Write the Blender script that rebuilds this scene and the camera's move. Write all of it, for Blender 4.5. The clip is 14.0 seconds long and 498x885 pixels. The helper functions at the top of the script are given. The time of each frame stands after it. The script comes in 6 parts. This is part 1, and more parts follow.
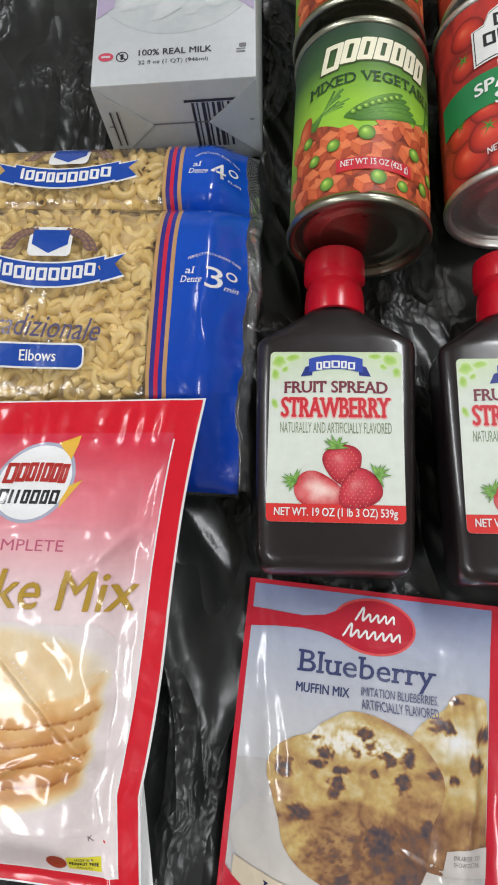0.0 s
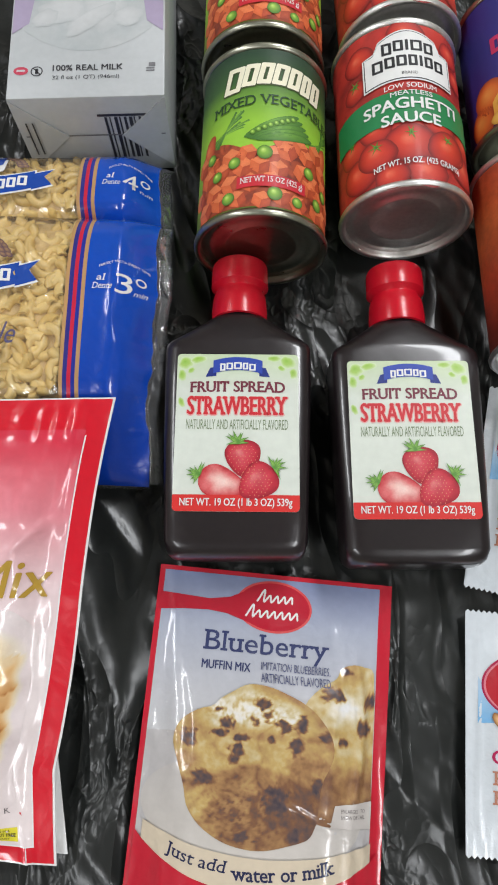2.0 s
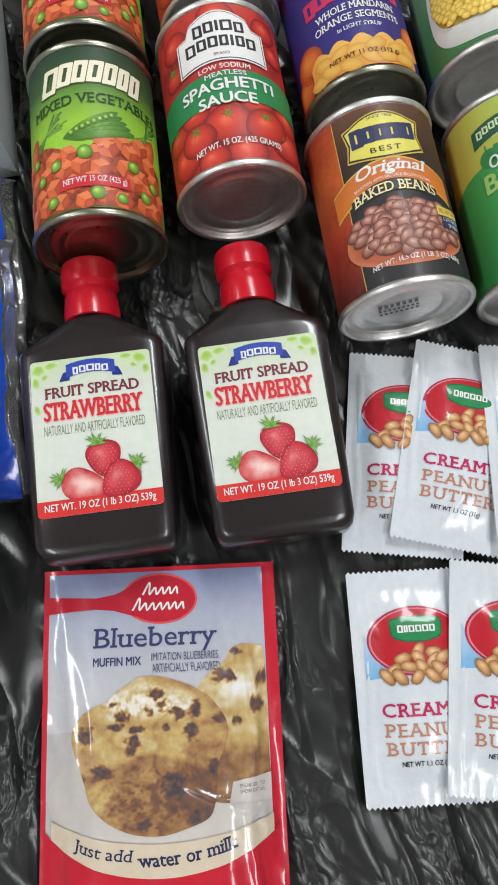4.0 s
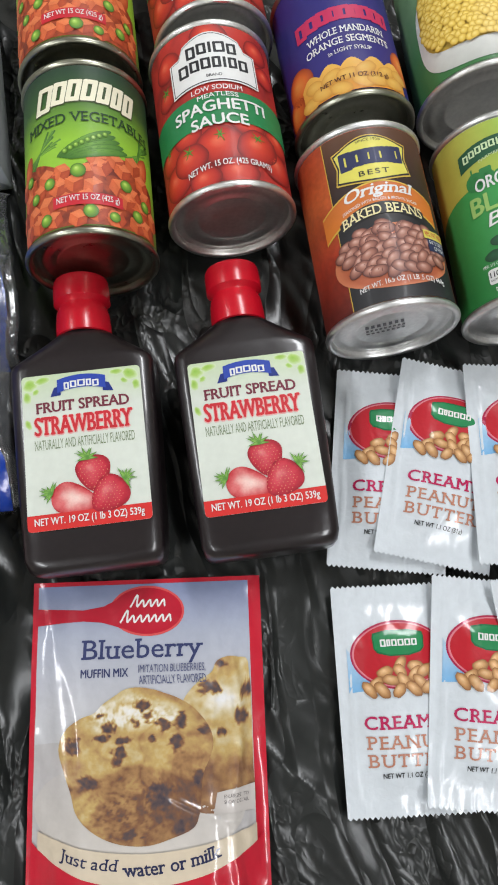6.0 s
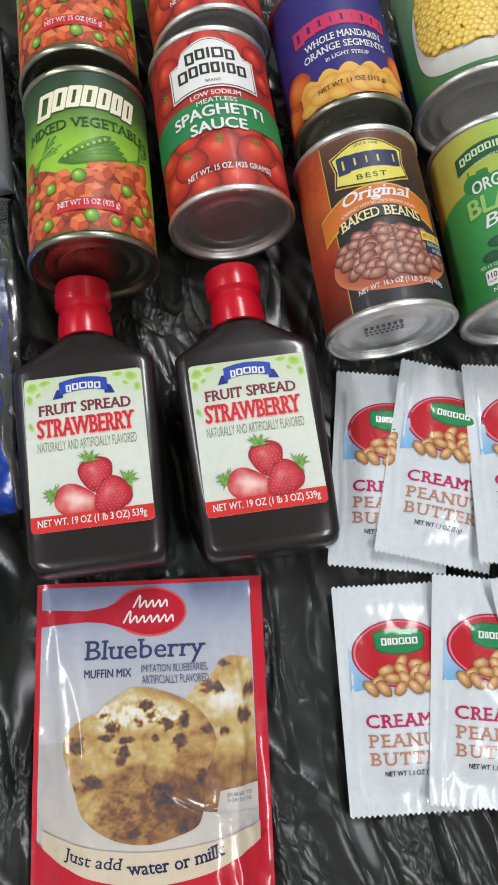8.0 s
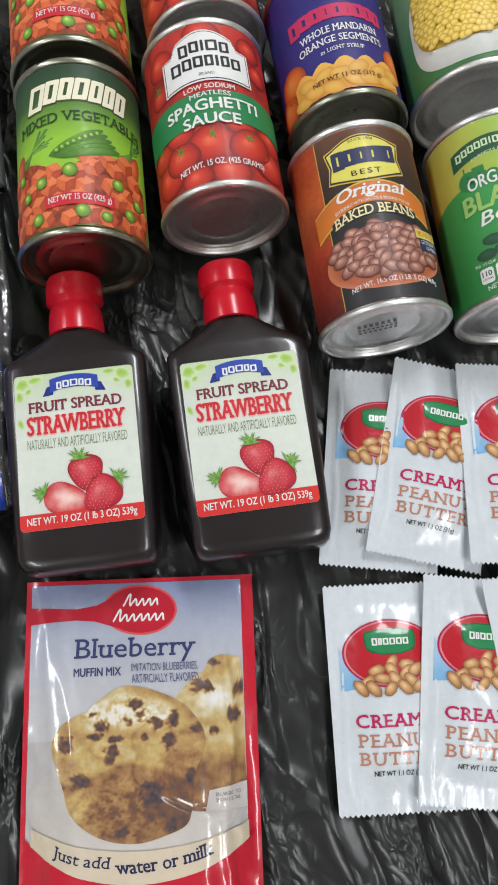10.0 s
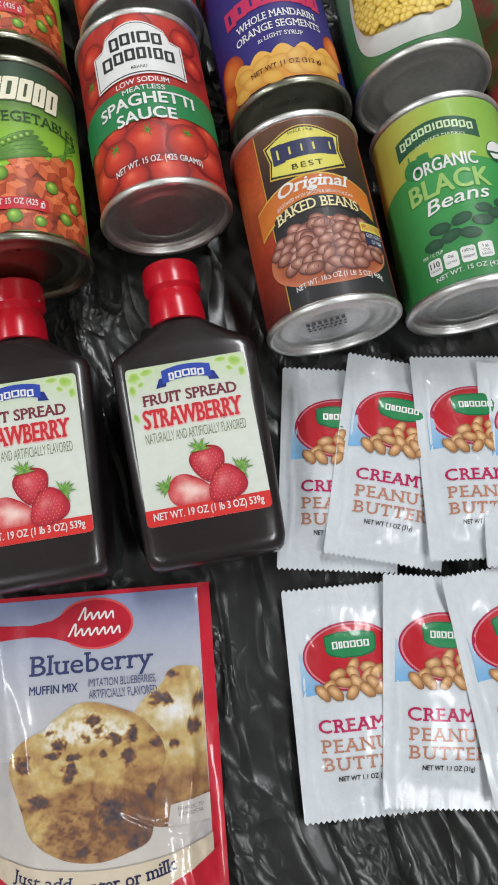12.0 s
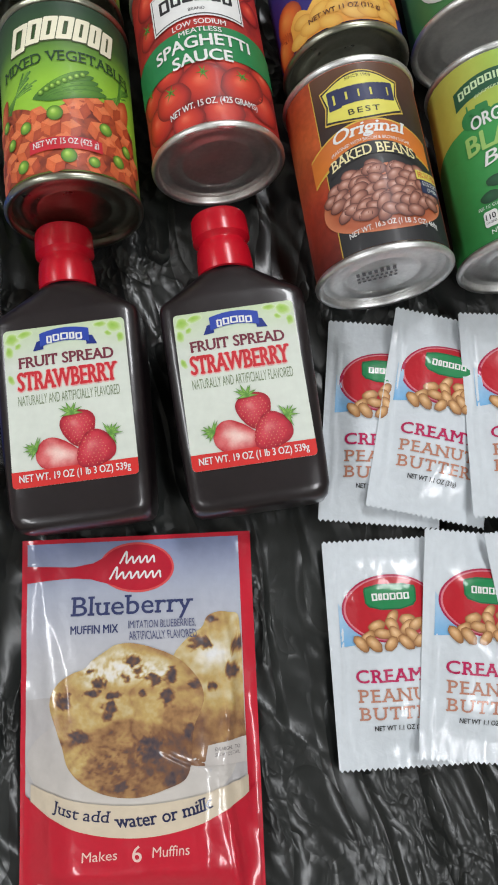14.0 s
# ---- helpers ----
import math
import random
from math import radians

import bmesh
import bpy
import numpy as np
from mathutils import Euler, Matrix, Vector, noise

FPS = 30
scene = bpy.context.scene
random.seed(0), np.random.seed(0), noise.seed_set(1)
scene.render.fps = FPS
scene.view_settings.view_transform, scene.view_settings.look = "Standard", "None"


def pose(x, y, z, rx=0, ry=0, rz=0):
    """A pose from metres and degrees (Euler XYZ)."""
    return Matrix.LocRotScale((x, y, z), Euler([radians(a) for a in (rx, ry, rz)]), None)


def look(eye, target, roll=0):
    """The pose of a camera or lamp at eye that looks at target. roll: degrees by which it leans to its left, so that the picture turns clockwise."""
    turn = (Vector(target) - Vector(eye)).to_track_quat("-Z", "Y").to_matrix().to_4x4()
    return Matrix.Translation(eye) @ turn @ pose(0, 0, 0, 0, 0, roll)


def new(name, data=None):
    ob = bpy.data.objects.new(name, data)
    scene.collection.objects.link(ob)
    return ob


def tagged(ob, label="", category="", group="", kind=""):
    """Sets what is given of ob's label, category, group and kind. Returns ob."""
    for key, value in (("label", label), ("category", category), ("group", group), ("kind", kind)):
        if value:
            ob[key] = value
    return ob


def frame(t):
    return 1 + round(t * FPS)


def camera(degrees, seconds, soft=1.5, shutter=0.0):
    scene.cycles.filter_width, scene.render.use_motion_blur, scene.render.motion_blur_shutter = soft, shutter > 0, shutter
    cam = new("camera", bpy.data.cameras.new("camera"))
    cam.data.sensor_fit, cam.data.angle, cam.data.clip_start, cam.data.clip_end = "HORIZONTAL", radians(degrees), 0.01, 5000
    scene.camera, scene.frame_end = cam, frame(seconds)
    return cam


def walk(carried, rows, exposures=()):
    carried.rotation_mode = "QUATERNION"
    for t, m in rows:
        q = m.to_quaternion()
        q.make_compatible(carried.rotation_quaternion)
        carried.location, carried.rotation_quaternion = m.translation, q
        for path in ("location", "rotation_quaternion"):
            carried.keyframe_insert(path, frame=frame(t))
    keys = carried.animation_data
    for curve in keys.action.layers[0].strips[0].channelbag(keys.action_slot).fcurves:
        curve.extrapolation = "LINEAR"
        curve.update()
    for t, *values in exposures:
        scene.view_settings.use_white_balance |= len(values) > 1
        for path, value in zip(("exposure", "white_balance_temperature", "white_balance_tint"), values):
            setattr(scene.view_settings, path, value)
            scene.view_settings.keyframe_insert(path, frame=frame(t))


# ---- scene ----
cam = camera(39.8, 14.0, soft=1.9)
PATH = [
    (0, (0.011, 0.015, 0.374), (-0.1, 0.591, -1.538), -15.3),
    (0.5, (-0.001, 0.028, 0.387), (-0.059, 0.563, -1.539), -7.9),
    (1, (0.019, 0.019, 0.392), (-0.001, 0.564, -1.532), -6.2),
    (1.5, (0.026, 0.012, 0.4), (0.021, 0.58, -1.518), -5.9),
    (2, (0.033, 0.005, 0.4), (0.078, 0.558, -1.522), -0.7),
    (2.5, (0.05, 0.002, 0.4), (0.095, 0.547, -1.524), -3.0),
    (3, (0.069, -0.008, 0.413), (0.114, 0.546, -1.508), -4.8),
    (3.5, (0.078, -0.012, 0.411), (0.132, 0.529, -1.513), -4.2),
    (4, (0.098, -0.004, 0.405), (0.196, 0.494, -1.53), -2.4),
    (4.2, (0.102, -0.006, 0.408), (0.189, 0.505, -1.524), -3.8),
    (6.3, (0.101, 0.008, 0.414), (0.225, 0.489, -1.523), 1.7),
    (6.5, (0.1, 0.013, 0.413), (0.204, 0.482, -1.529), 0.5),
    (7, (0.1, 0.005, 0.417), (0.213, 0.497, -1.518), 0.2),
    (7.5, (0.099, 0.003, 0.416), (0.219, 0.493, -1.519), 0.9),
    (8, (0.101, 0.001, 0.417), (0.224, 0.5, -1.516), 0.5),
    (10.5, (0.109, 0.006, 0.414), (0.235, 0.458, -1.53), 2.6),
    (11, (0.118, 0.007, 0.403), (0.276, 0.415, -1.549), 6.8),
    (11.5, (0.116, 0.006, 0.408), (0.272, 0.426, -1.541), 6.7),
    (12, (0.13, 0.012, 0.409), (0.274, 0.437, -1.54), 3.2),
    (12.5, (0.12, 0.02, 0.403), (0.246, 0.409, -1.555), 4.2),
    (13, (0.121, 0.007, 0.408), (0.175, 0.424, -1.547), -6.5),
    (13.5, (0.116, -0.001, 0.41), (0.153, 0.424, -1.544), -8.4),
    (14, (0.111, -0.004, 0.404), (0.19, 0.396, -1.554), -2.4),
]
walk(cam, [(t, look(eye, target, roll)) for t, eye, target, roll in PATH], [(0.0, 0.0), (2.5, 0.04), (4.0, 0.08), (7.0, 0.06), (10.5, 0.0), (11.0, -0.05), (14.0, -0.05)])

# ---- light: an indoor room with ceiling panels ----
world = bpy.data.worlds.new("room_air")
scene.world = world
world.use_nodes = True
world.node_tree.nodes["Background"].inputs[0].default_value = (0.80, 0.86, 0.92, 1)
world.node_tree.nodes["Background"].inputs[1].default_value = 0.13
PANEL_WATTS = 22.5
CEILING = 1.85
PANELS = [(0.95, 1.25), (-1.35, 0.9), (0.95, -1.2), (-1.35, -1.3)]


# ---- materials ----
def nodes_of(name):
    m = bpy.data.materials.new(name)
    m.use_nodes = True
    nt = m.node_tree
    return m, nt, nt.nodes["Principled BSDF"]


# surface kinds: roughness, coat, bump layers of (noise scale, strength, distance)
KINDS = {
    "film": (0.32, 0.7, ((38, 0.30, 0.004), (150, 0.12, 0.0012))),
    "foil": (0.36, 0.40, ((45, 0.34, 0.003), (190, 0.24, 0.0012))),
    "paper": (0.54, 0.04, ((260, 0.05, 0.0006), (60, 0.05, 0.001))),
    "sticker": (0.42, 0.05, ((240, 0.05, 0.0005), (50, 0.04, 0.001))),
    "carton": (0.45, 0.05, ((120, 0.06, 0.0008), (30, 0.06, 0.002))),
    "bag": (0.22, 0.6, ((30, 0.40, 0.004), (120, 0.22, 0.0015))),
    "plain": (0.5, 0.0, ((90, 0.08, 0.001), (20, 0.05, 0.002))),
}


def bumps(nt, b, layers, vector):
    last = None
    for scale, strength, distance in layers:
        n = nt.nodes.new("ShaderNodeTexNoise")
        n.inputs["Scale"].default_value, n.inputs["Detail"].default_value = scale, 3
        n.inputs["Distortion"].default_value = 0.6
        nt.links.new(vector, n.inputs["Vector"])
        k = nt.nodes.new("ShaderNodeBump")
        k.inputs["Strength"].default_value, k.inputs["Distance"].default_value = strength, distance
        nt.links.new(n.outputs["Fac"], k.inputs["Height"])
        if last:
            nt.links.new(last.outputs[0], k.inputs["Normal"])
        last = k
    nt.links.new(last.outputs[0], b.inputs["Normal"])


def mottled(nt, colour, vector, amount, scale):
    """The colour with a soft print or wear variation at two scales."""
    for s, a in ((scale, amount), (scale * 9, amount * 0.6)):
        n = nt.nodes.new("ShaderNodeTexNoise")
        n.inputs["Scale"].default_value, n.inputs["Detail"].default_value = s, 4
        nt.links.new(vector, n.inputs["Vector"])
        r = nt.nodes.new("ShaderNodeMapRange")
        r.inputs["From Min"].default_value, r.inputs["From Max"].default_value = 0.3, 0.7
        r.inputs["To Min"].default_value, r.inputs["To Max"].default_value = 1 - a, 1 + a
        nt.links.new(n.outputs["Fac"], r.inputs["Value"])
        x = nt.nodes.new("ShaderNodeVectorMath")
        x.operation = "SCALE"
        nt.links.new(colour, x.inputs[0])
        nt.links.new(r.outputs[0], x.inputs["Scale"])
        colour = x.outputs[0]
    return colour


def ramp_of(nt, value, stops):
    r = nt.nodes.new("ShaderNodeValToRGB")
    e = r.color_ramp.elements
    while len(e) < len(stops):
        e.new(0.5)
    for el, (p, c) in zip(e, stops):
        el.position, el.color = p, (*c, 1)
    nt.links.new(value, r.inputs[0])
    return r.outputs[0]


MATS = {}


def ink(name, colour=None, kind="paper", amount=0.05, scale=25, along=None, lo=0, hi=1, stops=None, noise_scale=60, rough=None, metal=0.0, grain=0.0):
    """A printed or plain surface. along: 'ink' (tone stored in the print), 'x', 'y', 'z' (metres in the thing) or 'noise'."""
    key = name + "_" + kind
    if key in MATS:
        return MATS[key]
    m, nt, b = nodes_of(key)
    r, coat, layers = KINDS[kind]
    b.inputs["Roughness"].default_value = r if rough is None else rough
    b.inputs["Metallic"].default_value = metal
    b.inputs["Coat Weight"].default_value = coat
    b.inputs["Specular IOR Level"].default_value = 0.5 if kind in ("paper", "plain", "carton") else 0.28
    b.inputs["Coat Roughness"].default_value = 0.07
    tc = nt.nodes.new("ShaderNodeTexCoord")
    vec = tc.outputs["Object"]
    if stops is None:
        c = nt.nodes.new("ShaderNodeRGB")
        c.outputs[0].default_value = (*colour, 1)
        col = c.outputs[0]
    else:
        if along == "ink":
            a = nt.nodes.new("ShaderNodeAttribute")
            a.attribute_name = "ink"
            value = a.outputs["Fac"]
            if grain:
                n = nt.nodes.new("ShaderNodeTexNoise")
                n.inputs["Scale"].default_value, n.inputs["Detail"].default_value = noise_scale, 5
                nt.links.new(vec, n.inputs["Vector"])
                f = nt.nodes.new("ShaderNodeMath")
                f.operation = "MULTIPLY_ADD"
                f.inputs[1].default_value = grain * 2
                nt.links.new(n.outputs["Fac"], f.inputs[0])
                g = nt.nodes.new("ShaderNodeMath")
                g.operation = "ADD"
                g.inputs[1].default_value = -grain
                nt.links.new(value, f.inputs[2])
                nt.links.new(f.outputs[0], g.inputs[0])
                value = g.outputs[0]
        elif along == "noise":
            a = nt.nodes.new("ShaderNodeTexNoise")
            a.inputs["Scale"].default_value, a.inputs["Detail"].default_value = noise_scale, 5
            a.inputs["Distortion"].default_value = 0.8
            nt.links.new(vec, a.inputs["Vector"])
            value = a.outputs["Fac"]
        else:
            sep = nt.nodes.new("ShaderNodeSeparateXYZ")
            nt.links.new(vec, sep.inputs[0])
            mr = nt.nodes.new("ShaderNodeMapRange")
            mr.inputs["From Min"].default_value, mr.inputs["From Max"].default_value = lo, hi
            nt.links.new(sep.outputs["xyz".index(along)], mr.inputs["Value"])
            value = mr.outputs[0]
        col = ramp_of(nt, value, stops)
    nt.links.new(mottled(nt, col, vec, amount, scale), b.inputs["Base Color"])
    bumps(nt, b, layers, vec)
    MATS[key] = m
    return m


def metal_mat(name, colour, rough):
    m, nt, b = nodes_of(name)
    b.inputs["Metallic"].default_value = 1
    tc = nt.nodes.new("ShaderNodeTexCoord")
    c = nt.nodes.new("ShaderNodeRGB")
    c.outputs[0].default_value = (*colour, 1)
    nt.links.new(mottled(nt, c.outputs[0], tc.outputs["Object"], 0.12, 40), b.inputs["Base Color"])
    n = nt.nodes.new("ShaderNodeTexNoise")
    n.inputs["Scale"].default_value = 90
    nt.links.new(tc.outputs["Object"], n.inputs["Vector"])
    mr = nt.nodes.new("ShaderNodeMapRange")
    mr.inputs["To Min"].default_value, mr.inputs["To Max"].default_value = rough - 0.08, rough + 0.1
    nt.links.new(n.outputs["Fac"], mr.inputs["Value"])
    nt.links.new(mr.outputs[0], b.inputs["Roughness"])
    bumps(nt, b, ((300, 0.05, 0.0005), (35, 0.06, 0.002)), tc.outputs["Object"])
    return m


def clear_film(name, gloss_rough=0.12, haze=0.03):
    """Thin clear plastic: see-through with a glossy sheen, a little milky."""
    m, nt, b = nodes_of(name)
    out = nt.nodes["Material Output"]
    tc = nt.nodes.new("ShaderNodeTexCoord")
    clear = nt.nodes.new("ShaderNodeBsdfTransparent")
    clear.inputs[0].default_value = (0.95, 0.95, 0.95, 1)
    gloss = nt.nodes.new("ShaderNodeBsdfGlossy")
    gloss.inputs["Roughness"].default_value = gloss_rough
    white = nt.nodes.new("ShaderNodeBsdfDiffuse")
    white.inputs[0].default_value = (0.75, 0.77, 0.8, 1)
    f = nt.nodes.new("ShaderNodeFresnel")
    f.inputs["IOR"].default_value = 1.5
    for n in (gloss, f):
        last = None
        for scale, strength, distance in ((32, 0.6, 0.005), (130, 0.35, 0.002)):
            t = nt.nodes.new("ShaderNodeTexNoise")
            t.inputs["Scale"].default_value, t.inputs["Detail"].default_value = scale, 2
            nt.links.new(tc.outputs["Object"], t.inputs["Vector"])
            k = nt.nodes.new("ShaderNodeBump")
            k.inputs["Strength"].default_value, k.inputs["Distance"].default_value = strength, distance
            nt.links.new(t.outputs["Fac"], k.inputs["Height"])
            if last:
                nt.links.new(last.outputs[0], k.inputs["Normal"])
            last = k
        nt.links.new(last.outputs[0], n.inputs["Normal"])
    hz = nt.nodes.new("ShaderNodeMixShader")
    hz.inputs[0].default_value = haze
    nt.links.new(clear.outputs[0], hz.inputs[1])
    nt.links.new(white.outputs[0], hz.inputs[2])
    mix = nt.nodes.new("ShaderNodeMixShader")
    nt.links.new(f.outputs[0], mix.inputs[0])
    nt.links.new(hz.outputs[0], mix.inputs[1])
    nt.links.new(gloss.outputs[0], mix.inputs[2])
    nt.links.new(mix.outputs[0], out.inputs[0])
    return m


def black_plastic():
    m, nt, b = nodes_of("black_bag_plastic")
    tc = nt.nodes.new("ShaderNodeTexCoord")
    vec = tc.outputs["Object"]
    c = nt.nodes.new("ShaderNodeRGB")
    c.outputs[0].default_value = (0.0155, 0.017, 0.016, 1)
    nt.links.new(mottled(nt, c.outputs[0], vec, 0.25, 12), b.inputs["Base Color"])
    b.inputs["Specular IOR Level"].default_value = 0.5

    def calc(op, a, k=0.0, k2=0.0):
        n = nt.nodes.new("ShaderNodeMath")
        n.operation = op
        for i, q in enumerate((a, k, k2)):
            if isinstance(q, float):
                n.inputs[i].default_value = q
            else:
                nt.links.new(q, n.inputs[i])
        return n.outputs[0]

    def cloud(vector, scale, detail=2.0):
        n = nt.nodes.new("ShaderNodeTexNoise")
        n.inputs["Scale"].default_value, n.inputs["Detail"].default_value = scale, detail
        nt.links.new(vector, n.inputs["Vector"])
        return n

    def between(value, lo, hi):
        r = nt.nodes.new("ShaderNodeMapRange")
        r.interpolation_type = "SMOOTHSTEP"
        r.inputs["From Min"].default_value, r.inputs["From Max"].default_value = lo, hi
        nt.links.new(value, r.inputs["Value"])
        return r.outputs[0]

    # the film pulls its folds along wandering lines
    drift = cloud(vec, 5.5, 2.0)
    pull = nt.nodes.new("ShaderNodeVectorMath")
    pull.operation = "MULTIPLY_ADD"
    pull.inputs[1].default_value = (0.055, 0.055, 0.0)
    nt.links.new(drift.outputs["Color"], pull.inputs[0])
    nt.links.new(vec, pull.inputs[2])

    def ridges(turn, across, along, thin, detail, height):
        mp = nt.nodes.new("ShaderNodeMapping")
        mp.inputs["Rotation"].default_value, mp.inputs["Scale"].default_value = (0, 0, radians(-turn)), (across, along, 1)
        nt.links.new(pull.outputs[0], mp.inputs["Vector"])
        f = cloud(mp.outputs[0], 1.0, detail).outputs["Fac"]
        f = calc("ABSOLUTE", calc("SUBTRACT", f, 0.5))
        f = calc("MAXIMUM", calc("MULTIPLY_ADD", f, -thin, 1.0), 0.0)
        return calc("MULTIPLY", calc("POWER", f, 1.6), height)

    calm = between(cloud(vec, 7.0).outputs["Fac"], 0.40, 0.62)
    crushed = between(cloud(pull.outputs[0], 13.0).outputs["Fac"], 0.46, 0.64)
    long_folds = calc("ADD", ridges(30, 17.0, 4.0, 7.5, 0.0, 0.0060), ridges(44, 40.0, 9.0, 6.5, 0.0, 0.0022))
    long_folds = calc("MULTIPLY", long_folds, calc("MULTIPLY_ADD", calm, 0.95, 0.25))
    crinkle = calc("ADD", ridges(15, 62.0, 40.0, 5.0, 0.0, 0.0016), ridges(70, 120.0, 90.0, 4.0, 1.0, 0.0009))
    crinkle = calc("MULTIPLY", crinkle, calc("MULTIPLY_ADD", crushed, 0.95, 0.05))
    height = calc("ADD", long_folds, crinkle)
    k = nt.nodes.new("ShaderNodeBump")
    k.inputs["Strength"].default_value, k.inputs["Distance"].default_value = 1.0, 1.0
    nt.links.new(height, k.inputs["Height"])
    nt.links.new(k.outputs[0], b.inputs["Normal"])
    nt.links.new(calc("MULTIPLY_ADD", crushed, 0.08, 0.29), b.inputs["Roughness"])
    return m


TIN = metal_mat("tin", (0.74, 0.73, 0.70), 0.42)
BRIGHT_TIN = metal_mat("bright_tin", (0.80, 0.80, 0.79), 0.40)
DARK_TIN = metal_mat("dark_tin", (0.42, 0.42, 0.335), 0.30)
CLEAR = clear_film("clear_wrap")
SHEET = black_plastic()


# ---- building helpers ----
def part(name, bm, material, parent, label="", sharp=50):
    me = bpy.data.meshes.new(name)
    bm.to_mesh(me)
    bm.free()
    for mt in material if isinstance(material, (list, tuple)) else (material,):
        me.materials.append(mt)
    me.polygons.foreach_set("use_smooth", [True] * len(me.polygons))
    me.set_sharp_from_angle(angle=radians(sharp))
    ob = new(name, me)
    ob.parent = parent
    return tagged(ob, label=label)


def thing(name, m, label, category, group=""):
    ob = new(name)
    ob.empty_display_size = 0.02
    ob.matrix_basis = m
    return tagged(ob, label=label, category=category, group=group)


def box(bm, x0, x1, y0, y1, z0, z1, bevel=0.0):
    r = bmesh.ops.create_cube(bm, size=1)
    for v in r["verts"]:
        v.co = ((x0 + x1) / 2 + v.co.x * (x1 - x0), (y0 + y1) / 2 + v.co.y * (y1 - y0), (z0 + z1) / 2 + v.co.z * (z1 - z0))
    if bevel:
        es = list({e for v in r["verts"] for e in v.link_edges})
        bmesh.ops.bevel(bm, geom=es, offset=bevel, segments=2, profile=0.5, affect="EDGES")
    return bm


def loft(bm, rings, close=True, caps=(True, True)):
    """Skins a list of rings of points (all of one length)."""
    vs = [[bm.verts.new(p) for p in ring] for ring in rings]
    n = len(vs[0])
    for a, b in zip(vs, vs[1:]):
        for i in range(n if close else n - 1):
            j = (i + 1) % n
            bm.faces.new((a[i], a[j], b[j], b[i]))
    if caps[0]:
        bm.faces.new(vs[0][::-1])
    if caps[1]:
        bm.faces.new(vs[-1])
    return vs


def revolve(profile, zc, n=72, caps=(False, False)):
    """Turns (radius, y) in metres round the line through height zc along y."""
    bm = bmesh.new()
    rings = []
    for r, y in profile:
        rings.append([(r * math.sin(2 * math.pi * i / n), y, zc + r * math.cos(2 * math.pi * i / n)) for i in range(n)])
    loft(bm, rings, True, caps)
    bmesh.ops.recalc_face_normals(bm, faces=bm.faces[:])
    return bm


# Prints: artwork is drawn flat in millimetres (u, v), then laid on a surface S(u, v, h).
def upward(bm):
    bm.normal_update()
    down = [f for f in bm.faces if f.normal.z < 0]
    if down:
        bmesh.ops.reverse_faces(bm, faces=down)


def cut(bm, du, dv):
    for ax, st in ((0, du), (1, dv)):
        if not st or not bm.verts:
            continue
        lo, hi = min(v.co[ax] for v in bm.verts), max(v.co[ax] for v in bm.verts)
        k = math.ceil(lo / st + 1e-6)
        while k * st < hi - 1e-6:
            co, no = [0, 0, 0], [0, 0, 0]
            co[ax], no[ax] = k * st, 1
            bmesh.ops.bisect_plane(bm, geom=bm.verts[:] + bm.edges[:] + bm.faces[:], dist=1e-5, plane_co=co, plane_no=no)
            k += 1


def print_on(name, bm, S, h, material, parent, step=(3, 3), label=""):
    if isinstance(bm, list):
        for one in bm:
            print_on(name, one, S, h, material, parent, step, label)
        return None
    upward(bm)
    cut(bm, *step)
    for v in bm.verts:
        v.co = S(v.co.x, v.co.y, h + v.co.z)
    return part(name, bm, material, parent, label, 80)


def shapes(*loops):
    bm = bmesh.new()
    for lp in loops:
        bm.faces.new([bm.verts.new((u, v, 0)) for u, v in lp])
    bm.normal_update()
    bmesh.ops.triangulate(bm, faces=bm.faces[:], ngon_method="EAR_CLIP")
    return bm


def ellipse(cu, cv, ru, rv, n=40, rot=0.0, wob=0.0, seed=0.0):
    c, s, out = math.cos(radians(rot)), math.sin(radians(rot)), []
    for i in range(n):
        a = 2 * math.pi * i / n
        k = 1 + wob * noise.noise((math.cos(a) * 1.6 + seed * 7.3, math.sin(a) * 1.6, seed)) * 2
        x, y = ru * math.cos(a) * k, rv * math.sin(a) * k
        out.append((cu + c * x - s * y, cv + s * x + c * y))
    return out


def rect(u0, u1, v0, v1, r=0.0, bow=0.0, n=5):
    """A rectangle with rounded corners; bow lifts its middle."""
    pts = []
    if r:
        for cu, cv, a0 in ((u1 - r, v1 - r, 0), (u0 + r, v1 - r, 90), (u0 + r, v0 + r, 180), (u1 - r, v0 + r, 270)):
            pts += [(cu + r * math.cos(radians(a0 + 90 * i / n)), cv + r * math.sin(radians(a0 + 90 * i / n))) for i in range(n + 1)]
    else:
        m = 24 if bow else 1
        pts = [(u1 + (u0 - u1) * i / m, v1) for i in range(m + 1)] + [(u0 + (u1 - u0) * i / m, v0) for i in range(m + 1)]
    if bow:
        mid, half = (u0 + u1) / 2, (u1 - u0) / 2
        pts = [(u, v + bow * (1 - ((u - mid) / half) ** 2)) for u, v in pts]
    return pts


